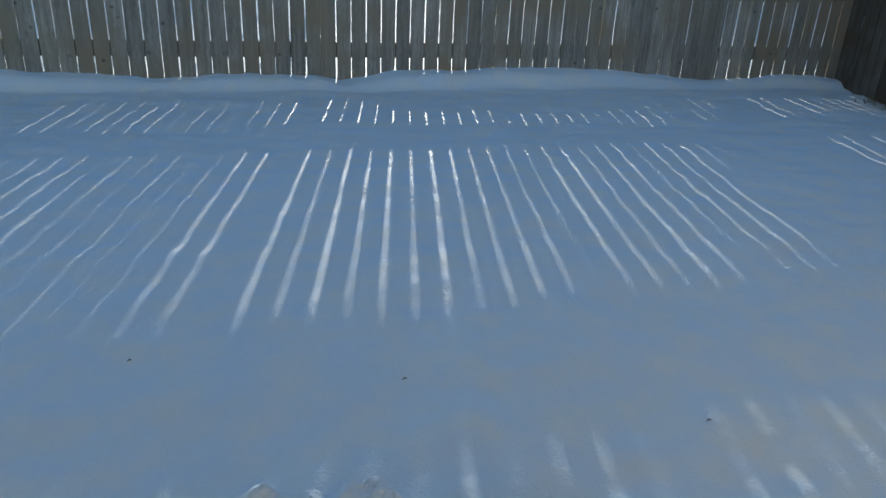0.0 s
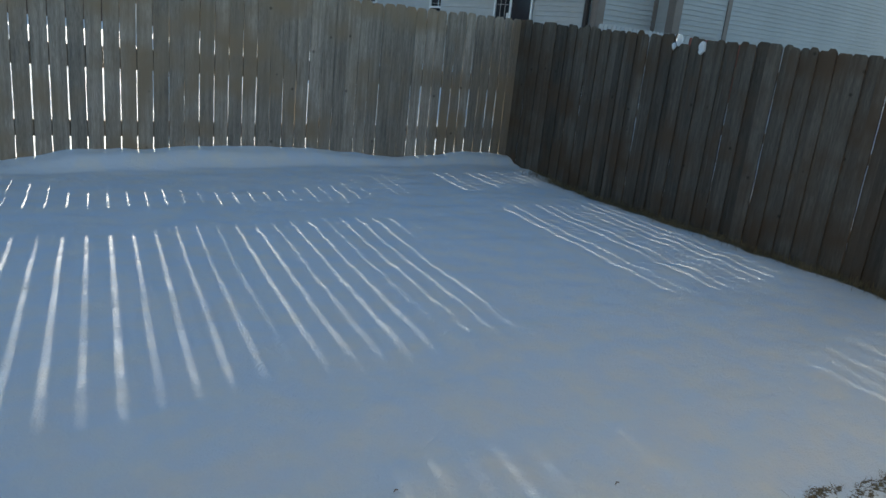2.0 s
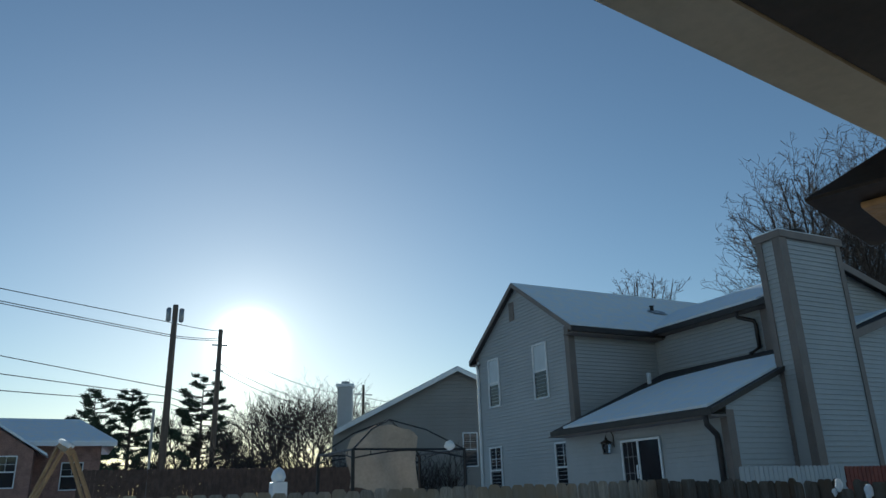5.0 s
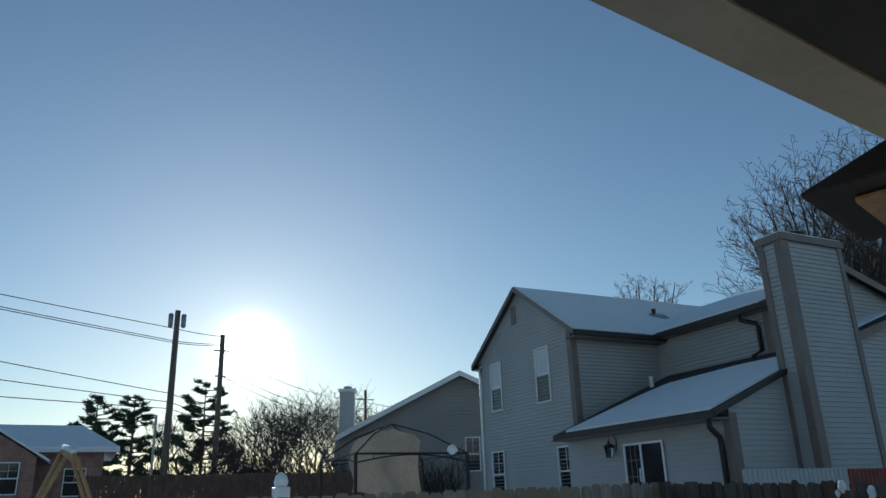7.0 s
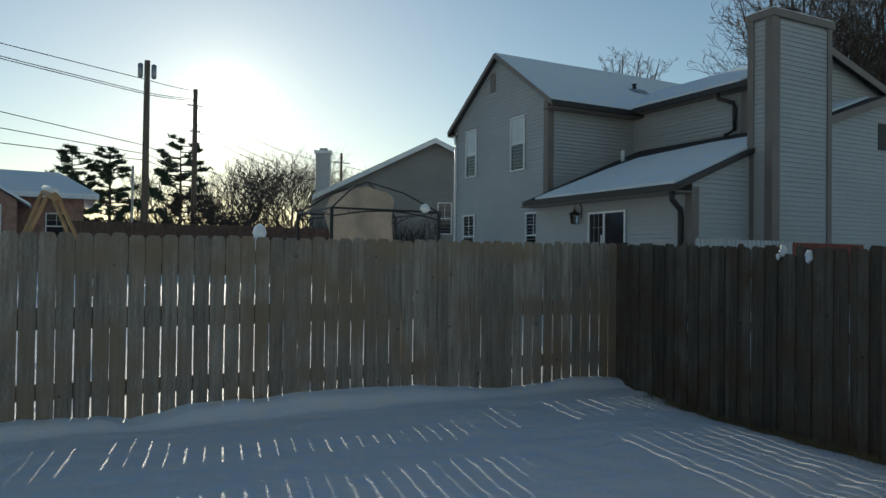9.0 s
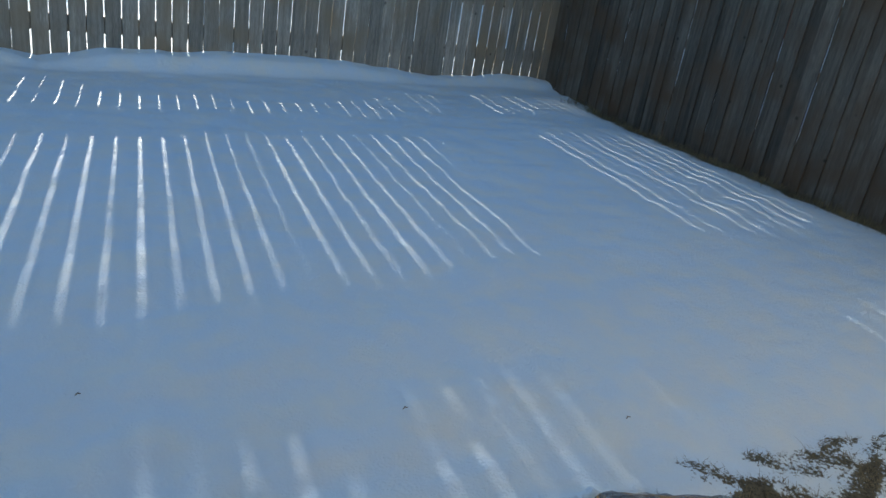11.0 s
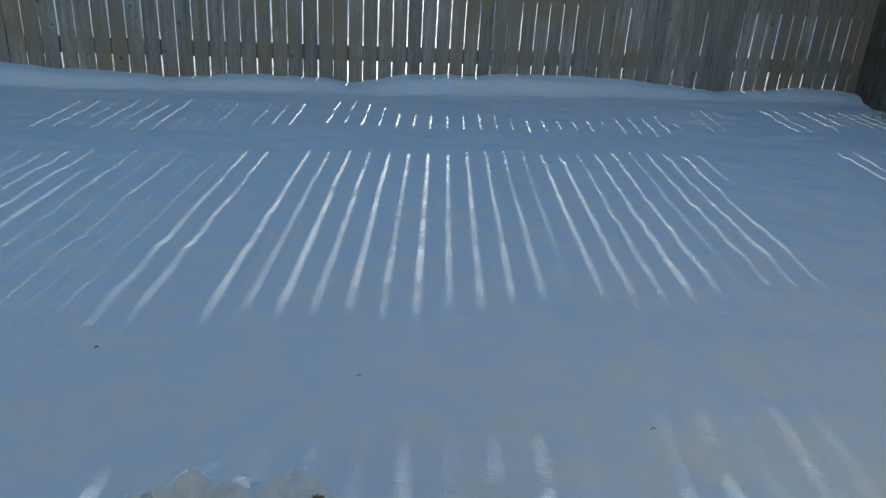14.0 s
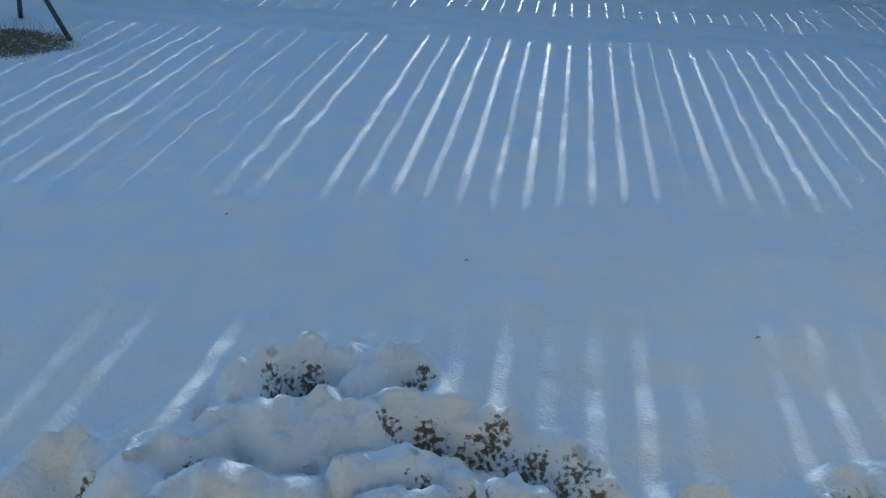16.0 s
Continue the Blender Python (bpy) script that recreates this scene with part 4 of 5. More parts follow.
for x, y, r in ((17.3, 18.75, .24), (18.6, 18.2, .16)):
    ring = []
    for i in range(16):
        a = 2 * math.pi * i / 16
        q = r * (1 + .18 * math.sin(3 * a + x) + .1 * math.sin(5 * a))
        px, py = x + 1.5 * q * math.cos(a), y + .6 * q * math.sin(a)
        ring.append((px, py, HZE + (py - HY) * sl + .1435))
    part("melted_patch", prism(ring, (0, 0, .0025)), ROOF_FROST, house, "frosted bare patch in the roof snow")
bm = bmesh.new()
tube(bm, [(HX - .06, HYF - .2, HZE - .3), (HX - .1, HYF - .1, HZE - .4), (HX - .06, HYF - .12, HZE - .7), (HX - .06, HYF - .12, HG + .1)], .05, 8)
part("downspout", bm, WHITE_PAINT, house, "white downspout", True)


# ---- brick bungalow far left ----
bung = thing("brick_bungalow", (-4, 42, .9), "low red brick bungalow with a snow-covered hip roof", "house")
part("wall", cube((-12, 38.2, .9), (1.7, 46, 4.35)), BRICK, bung)
pr = [(-12.6, 37.6, 4.33), (2.3, 37.6, 4.33), (2.3, 46.6, 4.33), (-12.6, 46.6, 4.33)]
rd = [(-9, 42, 5.72), (.7, 42, 5.66)]
for f in ((pr[0], pr[1], rd[1], rd[0]), (pr[1], pr[2], rd[1]), (pr[2], pr[3], rd[0], rd[1]), (pr[3], pr[0], rd[0])):
    part("roof", slab(f, .1), SNOW, bung, "snow-covered roof")
part("fascia", cube((-12.6, 37.56, 4.2), (2.3, 37.6, 4.36)), WHITE_PAINT, bung)
part("porch_wall", prism([(-7.4, 36.6, .9), (-.9, 36.6, .9), (-.9, 36.6, 3.95), (-4.15, 36.6, 6.0), (-7.4, 36.6, 3.95)], (0, 1.4, 0)), BRICK, bung, "brick front gable")
for x1 in (-7.9, -.4):
    part("roof", slab([(-4.15, 36.2, 6.1), (x1, 36.2, 3.72), (x1, 40.0, 3.72), (-4.15, 41.5, 6.1)], .1), SNOW, bung, "snow-covered roof")
for xx in (.2,):
    window(bung, (xx, 38.2), (xx + .8, 38.2), 2.4, 3.5, (0, -1), grid=True)
window(bung, (-2.2, 36.6), (-1.5, 36.6), 2.5, 3.7, (0, -1), grid=True)


# ---- utility poles and cables ----
def utility_pole(x, y, z1, r, arms, label):
    ob = thing("utility_pole", (x, y, .9), label, "utility pole", "poles along the street")
    bm = bmesh.new()
    tube(bm, [(x, y, .8), (x, y, z1 * .5), (x, y, z1)], [r * 1.15, r, r * .8], 12)
    part("pole", bm, POLE, ob, "", True)
    for z, w, d in arms:
        part("bracket", cube((x - w, y - .1, z), (x + w, y + .02, z + d), None, .01), METAL_GREY, ob, "metal bracket and insulators")
    return ob


P1, P2, P3 = (4.28, 38.0, 10.95), (7.6, 45.0, 11.4), (25.6, 70.0, 12.2)
pole = utility_pole(*P1, .16, [(9.95, .12, .25)], "tall wooden utility pole with two canister transformers")
for sx in (-.30, .30):
    bm = bmesh.new()
    tube(bm, [(P1[0] + sx, P1[1], 10.1), (P1[0] + sx, P1[1], 10.15), (P1[0] + sx, P1[1], 10.75), (P1[0] + sx, P1[1], 10.8)], [.06, .12, .12, .05], 10)
    part("transformer", bm, METAL_GREY, pole, "grey canister", True)
bm = bmesh.new()
tube(bm, [(P1[0] - .55, P1[1], .9), (P1[0] - .55, P1[1], 5.9)], .06, 8)
part("conduit", bm, METAL_GREY, pole)
utility_pole(*P2, .16, [(10.4, .45, .08), (8.9, .3, .08)], "wooden utility pole with cross brackets and hanging cable")
utility_pole(*P3, .15, [(11.2, .9, .1), (10.3, .7, .1)], "distant wooden utility pole with cross arms")


def cable(a, b, sag, r=.018):
    a, b = Vector(a), Vector(b)
    bm = bmesh.new()
    pts = [a.lerp(b, i / 20) - Vector((0, 0, sag * 4 * (i / 20) * (1 - i / 20))) for i in range(21)]
    tube(bm, pts, r, 4)
    me = mesh_of(bm, "overhead_cable")
    me.materials.append(WIRE)
    tagged(new("overhead_cable", me), "black overhead cable strung between poles", "cable", "overhead cables")


LP = (-21.3, 22.0)
for z0, z1, z2 in ((10.3, 10.04, 11.3), (10.1, 9.43, 10.85), (10.0, 9.34, 10.75)):
    cable((*LP, z0), (P1[0], P1[1], z1), .15)
    cable((P1[0], P1[1], z1), (P2[0], P2[1], z2), .05)
for z0, z1 in ((9.1, 6.9), (7.6, 6.5), (6.0, 6.2)):
    cable((*LP, z0), (P1[0], P1[1], z1), .15)
    cable((P1[0], P1[1], z1), (18, 62, z1 + .2), .3)
for z0, dz in ((10.4, 0), (9.4, .2), (9.0, .4)):
    cable((P2[0], P2[1], z0), (P3[0], P3[1], z0 + 1.0 - dz), .9, .022)
cable((P3[0], P3[1], 11.0), (60, 78, 10.0), .8, .022)
cable((P3[0], P3[1], 10.2), (60, 78, 9.2), .8, .022)


# ---- trees ----
def grow(bm, p, d, length, r, depth, rng, spread, lift, sides=4, split=3, thin=.012):
    """A branch with a gentle bend, and its children."""
    n = 4 if depth > 1 else 3
    pts, rad, q, v = [p], [r], p.copy(), d.copy()
    for i in range(n):
        v = (v + Vector((rng.uniform(-1, 1), rng.uniform(-1, 1), rng.uniform(-.5, 1) * lift)) * .16).normalized()
        q = q + v * (length / n)
        pts.append(q.copy())
        rad.append(max(r * (1 - .55 * (i + 1) / n), thin))
    tube(bm, pts, rad, sides if depth > 1 else 3, False)
    if depth <= 0:
        return
    kids = split + rng.choice((0, 1, 1))
    for k in range(kids):
        t = rng.uniform(.35, 1.0) if k else 1.0
        i = min(int(t * n), n - 1)
        base = pts[i].lerp(pts[i + 1], t * n - i)
        a = rng.uniform(0, 2 * math.pi)
        side = Vector((math.cos(a), math.sin(a), rng.uniform(-.1, .5)))
        nd = (v * (1 - spread) + side * spread * rng.uniform(.7, 1.2) + Vector((0, 0, lift * .35))).normalized()
        grow(bm, base, nd, length * rng.uniform(.58, .8), max(r * rng.uniform(.42, .6), thin), depth - 1, rng, spread, lift, sides, split, thin)


def bare_tree(x, y, z, height, seed, label, depth=5, stems=4, spread=.45, r=.20, trunk=.2, split=3, lean=.38, lift=.35):
    rng = random.Random(seed)
    ob = thing("tree", (x, y, z), label, "tree")
    base = Vector((x, y, z - .2))
    fork = base + Vector((0, 0, height * trunk))
    bm = bmesh.new()
    tube(bm, [base, base.lerp(fork, .3), fork, fork + Vector((0, 0, .4))], [r * 1.5, r * 1.15, r, r * .5], 10)
    part("trunk", bm, BARK, ob, "", True)
    bm = bmesh.new()
    for s in range(stems):
        a = 2 * math.pi * (s + rng.uniform(-.25, .25)) / stems
        d = Vector((math.cos(a) * lean, math.sin(a) * lean, 1)).normalized()
        grow(bm, fork - Vector((0, 0, .15)), d, height * .36, r * .62, depth, rng, spread, lift, 5, split)
    part("crown", bm, TWIG, ob, "bare branching crown")
    return ob


def limb(bm, p, d, length, r, depth, rng, lift):
    """A tapering limb that bends upwards, with side shoots all along it."""
    n = 7 if depth > 1 else 4 if depth else 3
    pts, rad, q, v = [p.copy()], [r], p.copy(), d.copy()
    for i in range(n):
        wob = .10 if depth > 2 else .2
        v = (v + Vector((rng.uniform(-wob, wob), rng.uniform(-wob, wob), rng.uniform(-wob, wob) + lift))).normalized()
        q = q + v * (length / n)
        pts.append(q.copy())
        rad.append(max(r * (1 - .82 * (i + 1) / n), .0075))
    tube(bm, pts, rad, 6 if depth > 2 else 3, False)
    if depth == 0:
        return
    step = (.14, .18, .27, .44)[depth]
    t, turn = .22 if depth > 1 else .3, rng.uniform(0, 6.28)
    while t < 1.0:
        i = min(int(t * n), n - 1)
        base = pts[i].lerp(pts[i + 1], t * n - i)
        along = (pts[i + 1] - pts[i]).normalized()
        turn += 2.4 + rng.uniform(-.5, .5)
        side = Vector((math.cos(turn), math.sin(turn), .15))
        side = (side - along * side.dot(along)).normalized()
        a = rng.uniform(.5, .95)
        kid = max(length * rng.uniform(.32, .56) * (1.08 - .72 * t), .18)
        limb(bm, base, along * math.cos(a) + side * math.sin(a), kid, max(r * (1 - .82 * t) * .5, .0075), depth - 1, rng, .05)
        t += step / length * rng.uniform(.7, 1.4)


def twiggy_tree(x, y, z, height, seed, label, stems, lean, r=.2, trunk=.16, depth=3):
    rng = random.Random(seed)
    ob = thing("tree", (x, y, z), label, "tree")
    base, fork = Vector((x, y, z - .2)), Vector((x, y, z + height * trunk))
    bm = bmesh.new()
    tube(bm, [base, base.lerp(fork, .3), fork, fork + Vector((0, 0, .4))], [r * 1.5, r * 1.15, r, r * .5], 10)
    part("trunk", bm, BARK, ob, "", True)
    bm = bmesh.new()
    for s in range(stems):
        a = 2 * math.pi * (s + rng.uniform(-.3, .3)) / stems
        out = lean * (.25 + .75 * ((s * 5) % stems) / max(stems - 1, 1))
        d = Vector((math.cos(a) * out, math.sin(a) * out, 1)).normalized()
        limb(bm, fork - Vector((0, 0, .1)), d, height * (1 - trunk) * rng.uniform(.82, 1.0) * (1.06 - .25 * out), r * .5, depth, rng, .018)
    part("crown", bm, TWIG, ob, "bare branching crown with fine twigs")
    return ob


twiggy_tree(25.9, 18.6, .9, 13.2, 21, "large leafless tree with many upright stems", 14, .42)
twiggy_tree(29.4, 17.5, .9, 14.0, 8, "large leafless tree with spreading limbs", 11, .45)
twiggy_tree(25.8, 29.2, .9, 12.0, 5, "leafless tree behind the snowy roof", 9, .5, .16, .5, 3)
for i, (az, el) in enumerate(((11.0, 5.6), (12.6, 6.8), (14.2, 7.9), (15.8, 8.4), (17.2, 8.0), (18.8, 7.2), (9.9, 5.2), (5.6, 6.0), (20.5, 6.4))):
    d = 80 + 3 * (i % 4)
    bare_tree(.7 + d * math.tan(radians(az)), d, .9, (.7 + d * 1.03 * math.tan(radians(el))) * 1.1, 40 + i, "leafless twiggy tree seen against the sky", 4, 6, .5, .2, .1, 3, .45)


def pine(x, y, z, height, width, seed, label):
    """A pine: trunk, drooping whorls of limbs, and tufts of needles with gaps between."""
    rng = random.Random(seed)
    ob = thing("pine_tree", (x, y, z), label, "tree", "pines along the street")
    bm = bmesh.new()
    tube(bm, [(x, y, z - .2), (x + .1, y, z + height * .5), (x, y, z + height)], [.22, .15, .03], 8)
    part("trunk", bm, BARK, ob, "", True)
    limbs, tufts = bmesh.new(), bmesh.new()
    level, a = .20, rng.uniform(0, 6)
    while level < .985:
        for k in range(rng.choice((2, 3, 3, 4))):
            a += 2.1 + rng.uniform(-.5, .5)
            ln = max(width * (1.01 - level) ** .55 * rng.choice((.5, .75, .95, 1.1)) * rng.uniform(.8, 1.1), .35)
            foot = Vector((x, y, z + height * (level + rng.uniform(-.015, .015))))
            out = Vector((math.cos(a), math.sin(a), 0))
            rise = rng.uniform(-.05, .18)
            pts = [foot, foot + out * ln * .5 + Vector((0, 0, ln * rise * .4)), foot + out * ln * .85 + Vector((0, 0, ln * rise)), foot + out * ln + Vector((0, 0, ln * (rise + .14)))]
            tube(limbs, pts, [.075, .05, .03, .015], 4, False)
            for t in range(int(7 + ln * 13)):
                f = rng.uniform(.35, 1.0) ** .8
                i = min(int(f * 3), 2)
                spread = .10 + .16 * f * min(ln / 2, 1)
                c = pts[i].lerp(pts[i + 1], f * 3 - i) + Vector((rng.gauss(0, spread), rng.gauss(0, spread), abs(rng.gauss(0, .10)) - .03))
                for j in range(7):
                    n = Vector((rng.gauss(0, .8), rng.gauss(0, .8), rng.gauss(.45, .4))).normalized()
                    e = n.cross(Vector((rng.gauss(0, 1), rng.gauss(0, 1), rng.gauss(0, 1)))).normalized() * .055
                    tufts.faces.new([tufts.verts.new(c - e), tufts.verts.new(c + e), tufts.verts.new(c + n * rng.uniform(.28, .55))])
        level += rng.uniform(.03, .06)
    part("branchwork", limbs, BARK, ob)
    part("needles", tufts, NEEDLES, ob, "dark green needle tufts")


pine(1.8, 85, .9, 11.9, 5.6, 1, "pine with layered drooping limbs")
pine(5.4, 86, .9, 12.4, 4.6, 2, "narrow pine with upturned limbs")
pine(12.4, 85, .9, 13.7, 6.4, 3, "taller pine with ragged outline")

# board fence added as a dark band that blocks low sky glow between trunks
far = thing("garden_fence", (6.4, 32, .9), "dark reddish board fence added to block the low horizon glow", "fence")
rng = random.Random(14)
far_boards = []
for q in range(3):
    far_boards.append(board_mesh("board", .142, 2.16 + .02 * q, .03, FAR_WOOD, .02, q))
for q in range(75):
    b = new("board", far_boards[rng.randrange(3)])
    b.parent = far
    b.location = (-5.5 + .15 * q, rng.uniform(-.005, .005), -.1)
for z in (1.3, 2.5):
    part("rail", cube((.85, 32.035, z), (12.1, 32.075, z + .1)), FAR_WOOD, far)

# far hedge of twiggy shrubs
rng = random.Random(31)
bm = bmesh.new()
for i in range(150):
    x = rng.uniform(-3, 21)
    y = rng.uniform(40, 44)
    h = rng.uniform(2.2, 4.0) * (1.0 if x > 3 else .7)
    for s in range(3):
        a = rng.uniform(0, 6.28)
        grow(bm, Vector((x, y, .8)), Vector((math.cos(a) * .3, math.sin(a) * .3, 1)).normalized(), h * .5, .035, 2, rng, .45, .4, 3, 3)
tagged(part("hedge", bm, TWIG), "leafless twiggy hedge along the far gardens", "hedge", kind="stuff")


# ---- gazebo frame with torn canopy ----
gz = thing("gazebo", (6.3, 15.2, .8), "black metal gazebo frame with a torn beige canopy", "gazebo")
GXA, GXB, GYA, GYB, GT = 5.30, 7.62, 14.2, 16.4, 2.61
for x, y in ((GXA, GYA), (GXB, GYA), (GXA, GYB), (GXB, GYB)):
    bm = bmesh.new()
    tube(bm, [(x, y, .6), (x, y, GT)], .035, 6)
    part("post", bm, FRAME_BLACK, gz)
for (x0, y0), (x1, y1) in (((GXA, GYA), (GXB, GYA)), ((GXA, GYB), (GXB, GYB)), ((GXA, GYA), (GXA, GYB)), ((GXB, GYA), (GXB, GYB))):
    bm = bmesh.new()
    tube(bm, [(x0, y0, GT), (x1, y1, GT)], .022, 6)
    tube(bm, [(x0 + (x1 - x0) * t, y0 + (y1 - y0) * t, GT - .16 + .14 * math.sin(math.pi * t)) for t in [i / 12 for i in range(13)]], .014, 5)
    for t in (.15, .3, .5, .7, .85):
        tube(bm, [(x0 + (x1 - x0) * t, y0 + (y1 - y0) * t, GT - .16 + .14 * math.sin(math.pi * t)), (x0 + (x1 - x0) * t, y0 + (y1 - y0) * t, GT)], .008, 4)
    part("side_beam", bm, FRAME_BLACK, gz, "curved trellis beam")
APX = (6.46, 15.3, 3.27)
bm = bmesh.new()
for x, y in ((GXA, GYA), (GXB, GYA), (GXA, GYB), (GXB, GYB)):
    tube(bm, [(x, y, GT), ((x + APX[0]) / 2, (y + APX[1]) / 2, GT + .42), APX], .018, 5)
part("roof_frame", bm, FRAME_BLACK, gz)
bm = bmesh.new()
cloth = [[Vector((5.58 + 1.42 * u + .05 * math.sin(7 * v), 15.2 + .1 * math.sin(9 * u + 3 * v),
                  (1 - v) * (1.75 + .22 * math.sin(4 * u + 1) - .15 * u) + v * (2.72 + .44 * math.sin(math.pi * (.12 + .72 * u)) + .02 * math.sin(23 * u))))
          for u in [i / 14 for i in range(15)]] for v in [j / 10 for j in range(11)]]
rows = [[bm.verts.new(p) for p in r] for r in cloth]
back = [[bm.verts.new(p + Vector((0, .012, 0))) for p in r] for r in cloth]
for g in (rows, back):
    for j in range(10):
        for i in range(14):
            bm.faces.new((g[j][i], g[j][i + 1], g[j + 1][i + 1], g[j + 1][i]))
part("canopy", bm, CANVAS, gz, "torn beige canvas hanging from the frame", True)


bm = bmesh.new()
bmesh.ops.create_icosphere(bm, subdivisions=3, radius=1, matrix=Matrix.Translation((7.30, 14.2, 2.68)) @ Matrix.Diagonal((.11, .09, .10, 1)))
for v in bm.verts:
    v.co += .02 * Vector((n2(v.co.x, v.co.z, 9), n2(v.co.x, v.co.z, 9, 3), n2(v.co.x, v.co.z, 9, 6)))
part("snow_clump", bm, SNOW, gz, "snow caught on the frame", True)


# ---- wooden play frame ----
ps = thing("swing_frame", (.55, 14.3, .6), "cedar swing frame with leaning legs and snow on its beam", "play equipment")
for a, b, w in (((-.36, 14.2, .5), (.50, 14.3, 2.58), .033), ((1.55, 14.2, .5), (.66, 14.3, 2.58), .033), ((-.45, 16.3, .5), (.38, 16.4, 2.78), .033), ((1.45, 16.4, .5), (.54, 16.4, 2.78), .033)):
    bm = bmesh.new()
    tube(bm, [a, b], w, 4)
    part("leg", bm, PLAY_WOOD, ps)
bm = bmesh.new()
tube(bm, [(.62, 13.9, 2.56), (.42, 16.8, 2.84)], .075, 4)
part("beam", bm, PLAY_WOOD, ps)
bm = bmesh.new()
tube(bm, [(.62, 13.9, 2.645), (.42, 16.8, 2.925)], .05, 6)
part("snow_cover", bm, SNOW, ps, "snow on the beam", True)
sc = thing("garden_ornament", (5.45, 20.4, .9), "pale snow-capped garden post ornament", "ornament")
part("pedestal", cube((5.25, 20.2, .9), (5.64, 20.6, 2.18), None, .03), WHITE_PAINT, sc)
bm = bmesh.new()
tube(bm, [(5.44, 20.4, 2.15), (5.44, 20.4, 2.3), (5.44, 20.4, 2.46), (5.44, 20.4, 2.54)], [.13, .19, .14, .03], 10)
part("snow_cover", bm, SNOW, sc, "", True)


# ---- folding garden chair ----
chair = thing("folding_chair", (-2.0, 5.75, 0), "charcoal folding garden chair with brown sling, standing in snow", "chair")


def tube_part(name, pts, r, mat, parent, label="", sides=8):
    bm = bmesh.new()
    tube(bm, pts, r, sides)
    return part(name, bm, mat, parent, label, True)


tube_part("leg", [(-1.58, 5.62, -.02), (-1.90, 5.88, .42)], .017, TUBE, chair)
tube_part("leg", [(-2.12, 6.09, -.02), (-1.86, 5.70, .42)], .017, TUBE, chair)
tube_part("leg", [(-2.14, 5.52, -.02), (-2.44, 5.80, .42)], .017, TUBE, chair)
tube_part("leg", [(-2.68, 6.0, -.02), (-2.42, 5.62, .42)], .017, TUBE, chair)
tube_part("side_frame", [(-1.67, 5.90, .395), (-1.75, 5.87, .405), (-2.0, 5.5, .44)], .022, TUBE, chair)
tube_part("side_frame", [(-2.24, 5.84, .395), (-2.32, 5.80, .405), (-2.56, 5.44, .44)], .022, TUBE, chair)
tube_part("cross_bar", [(-1.72, 5.88, .40), (-2.30, 5.82, .40)], .014, TUBE, chair)
part("arm_rest", cube((-.40, -.028, -.014), (.02, .028, .014), Matrix.Translation((-1.67, 5.88, .635)) @ Matrix.Rotation(radians(50), 4, "Z"), .012), TUBE, chair, "rounded arm rest", True)
part("arm_rest", cube((-.40, -.028, -.014), (.02, .028, .014), Matrix.Translation((-2.24, 5.82, .635)) @ Matrix.Rotation(radians(50), 4, "Z"), .012), TUBE, chair, "rounded arm rest", True)
tube_part("back_frame", [(-1.78, 5.85, .40), (-1.69, 5.92, .9), (-1.60, 5.99, 1.38)], .018, TUBE, chair)
tube_part("back_frame", [(-2.34, 5.79, .40), (-2.25, 5.86, .9), (-2.16, 5.93, 1.38)], .018, TUBE, chair)
sling_pts = [(-1.80, 5.85, .42), (-1.71, 5.92, .9), (-1.62, 5.99, 1.36), (-2.15, 5.935, 1.36), (-2.24, 5.865, .9), (-2.33, 5.795, .42)]
part("sling", prism(sling_pts, (.004, -.012, .002)), SLING, chair, "brown woven sling")
part("seat", prism([(-1.80, 5.84, .41), (-2.34, 5.78, .41), (-2.56, 5.44, .455), (-2.02, 5.50, .455)], (0, 0, .014)), SLING, chair)
for k in range(9):
    a = Vector((-1.79, 5.855, .46)).lerp(Vector((-1.62, 5.985, 1.32)), k / 8)
    tube_part("lace", [a + Vector((.012, -.012, 0)), a + Vector((.02, -.018, .012)), a + Vector((-.03, -.018, .03))], .004, WIRE, chair, "black lacing", 5)
bm = bmesh.new()
bmesh.ops.create_icosphere(bm, subdivisions=3, radius=1, matrix=Matrix.Translation((-1.86, 5.86, .74)) @ Matrix.Diagonal((.11, .05, .09, 1)))
for v in bm.verts:
    v.co += .03 * Vector((n2(v.co.x, v.co.z, 14), n2(v.co.x, v.co.z, 14, 3), n2(v.co.x, v.co.z, 14, 6)))
part("snow_clump", bm, SNOW, chair, "snow caught on the sling", True)


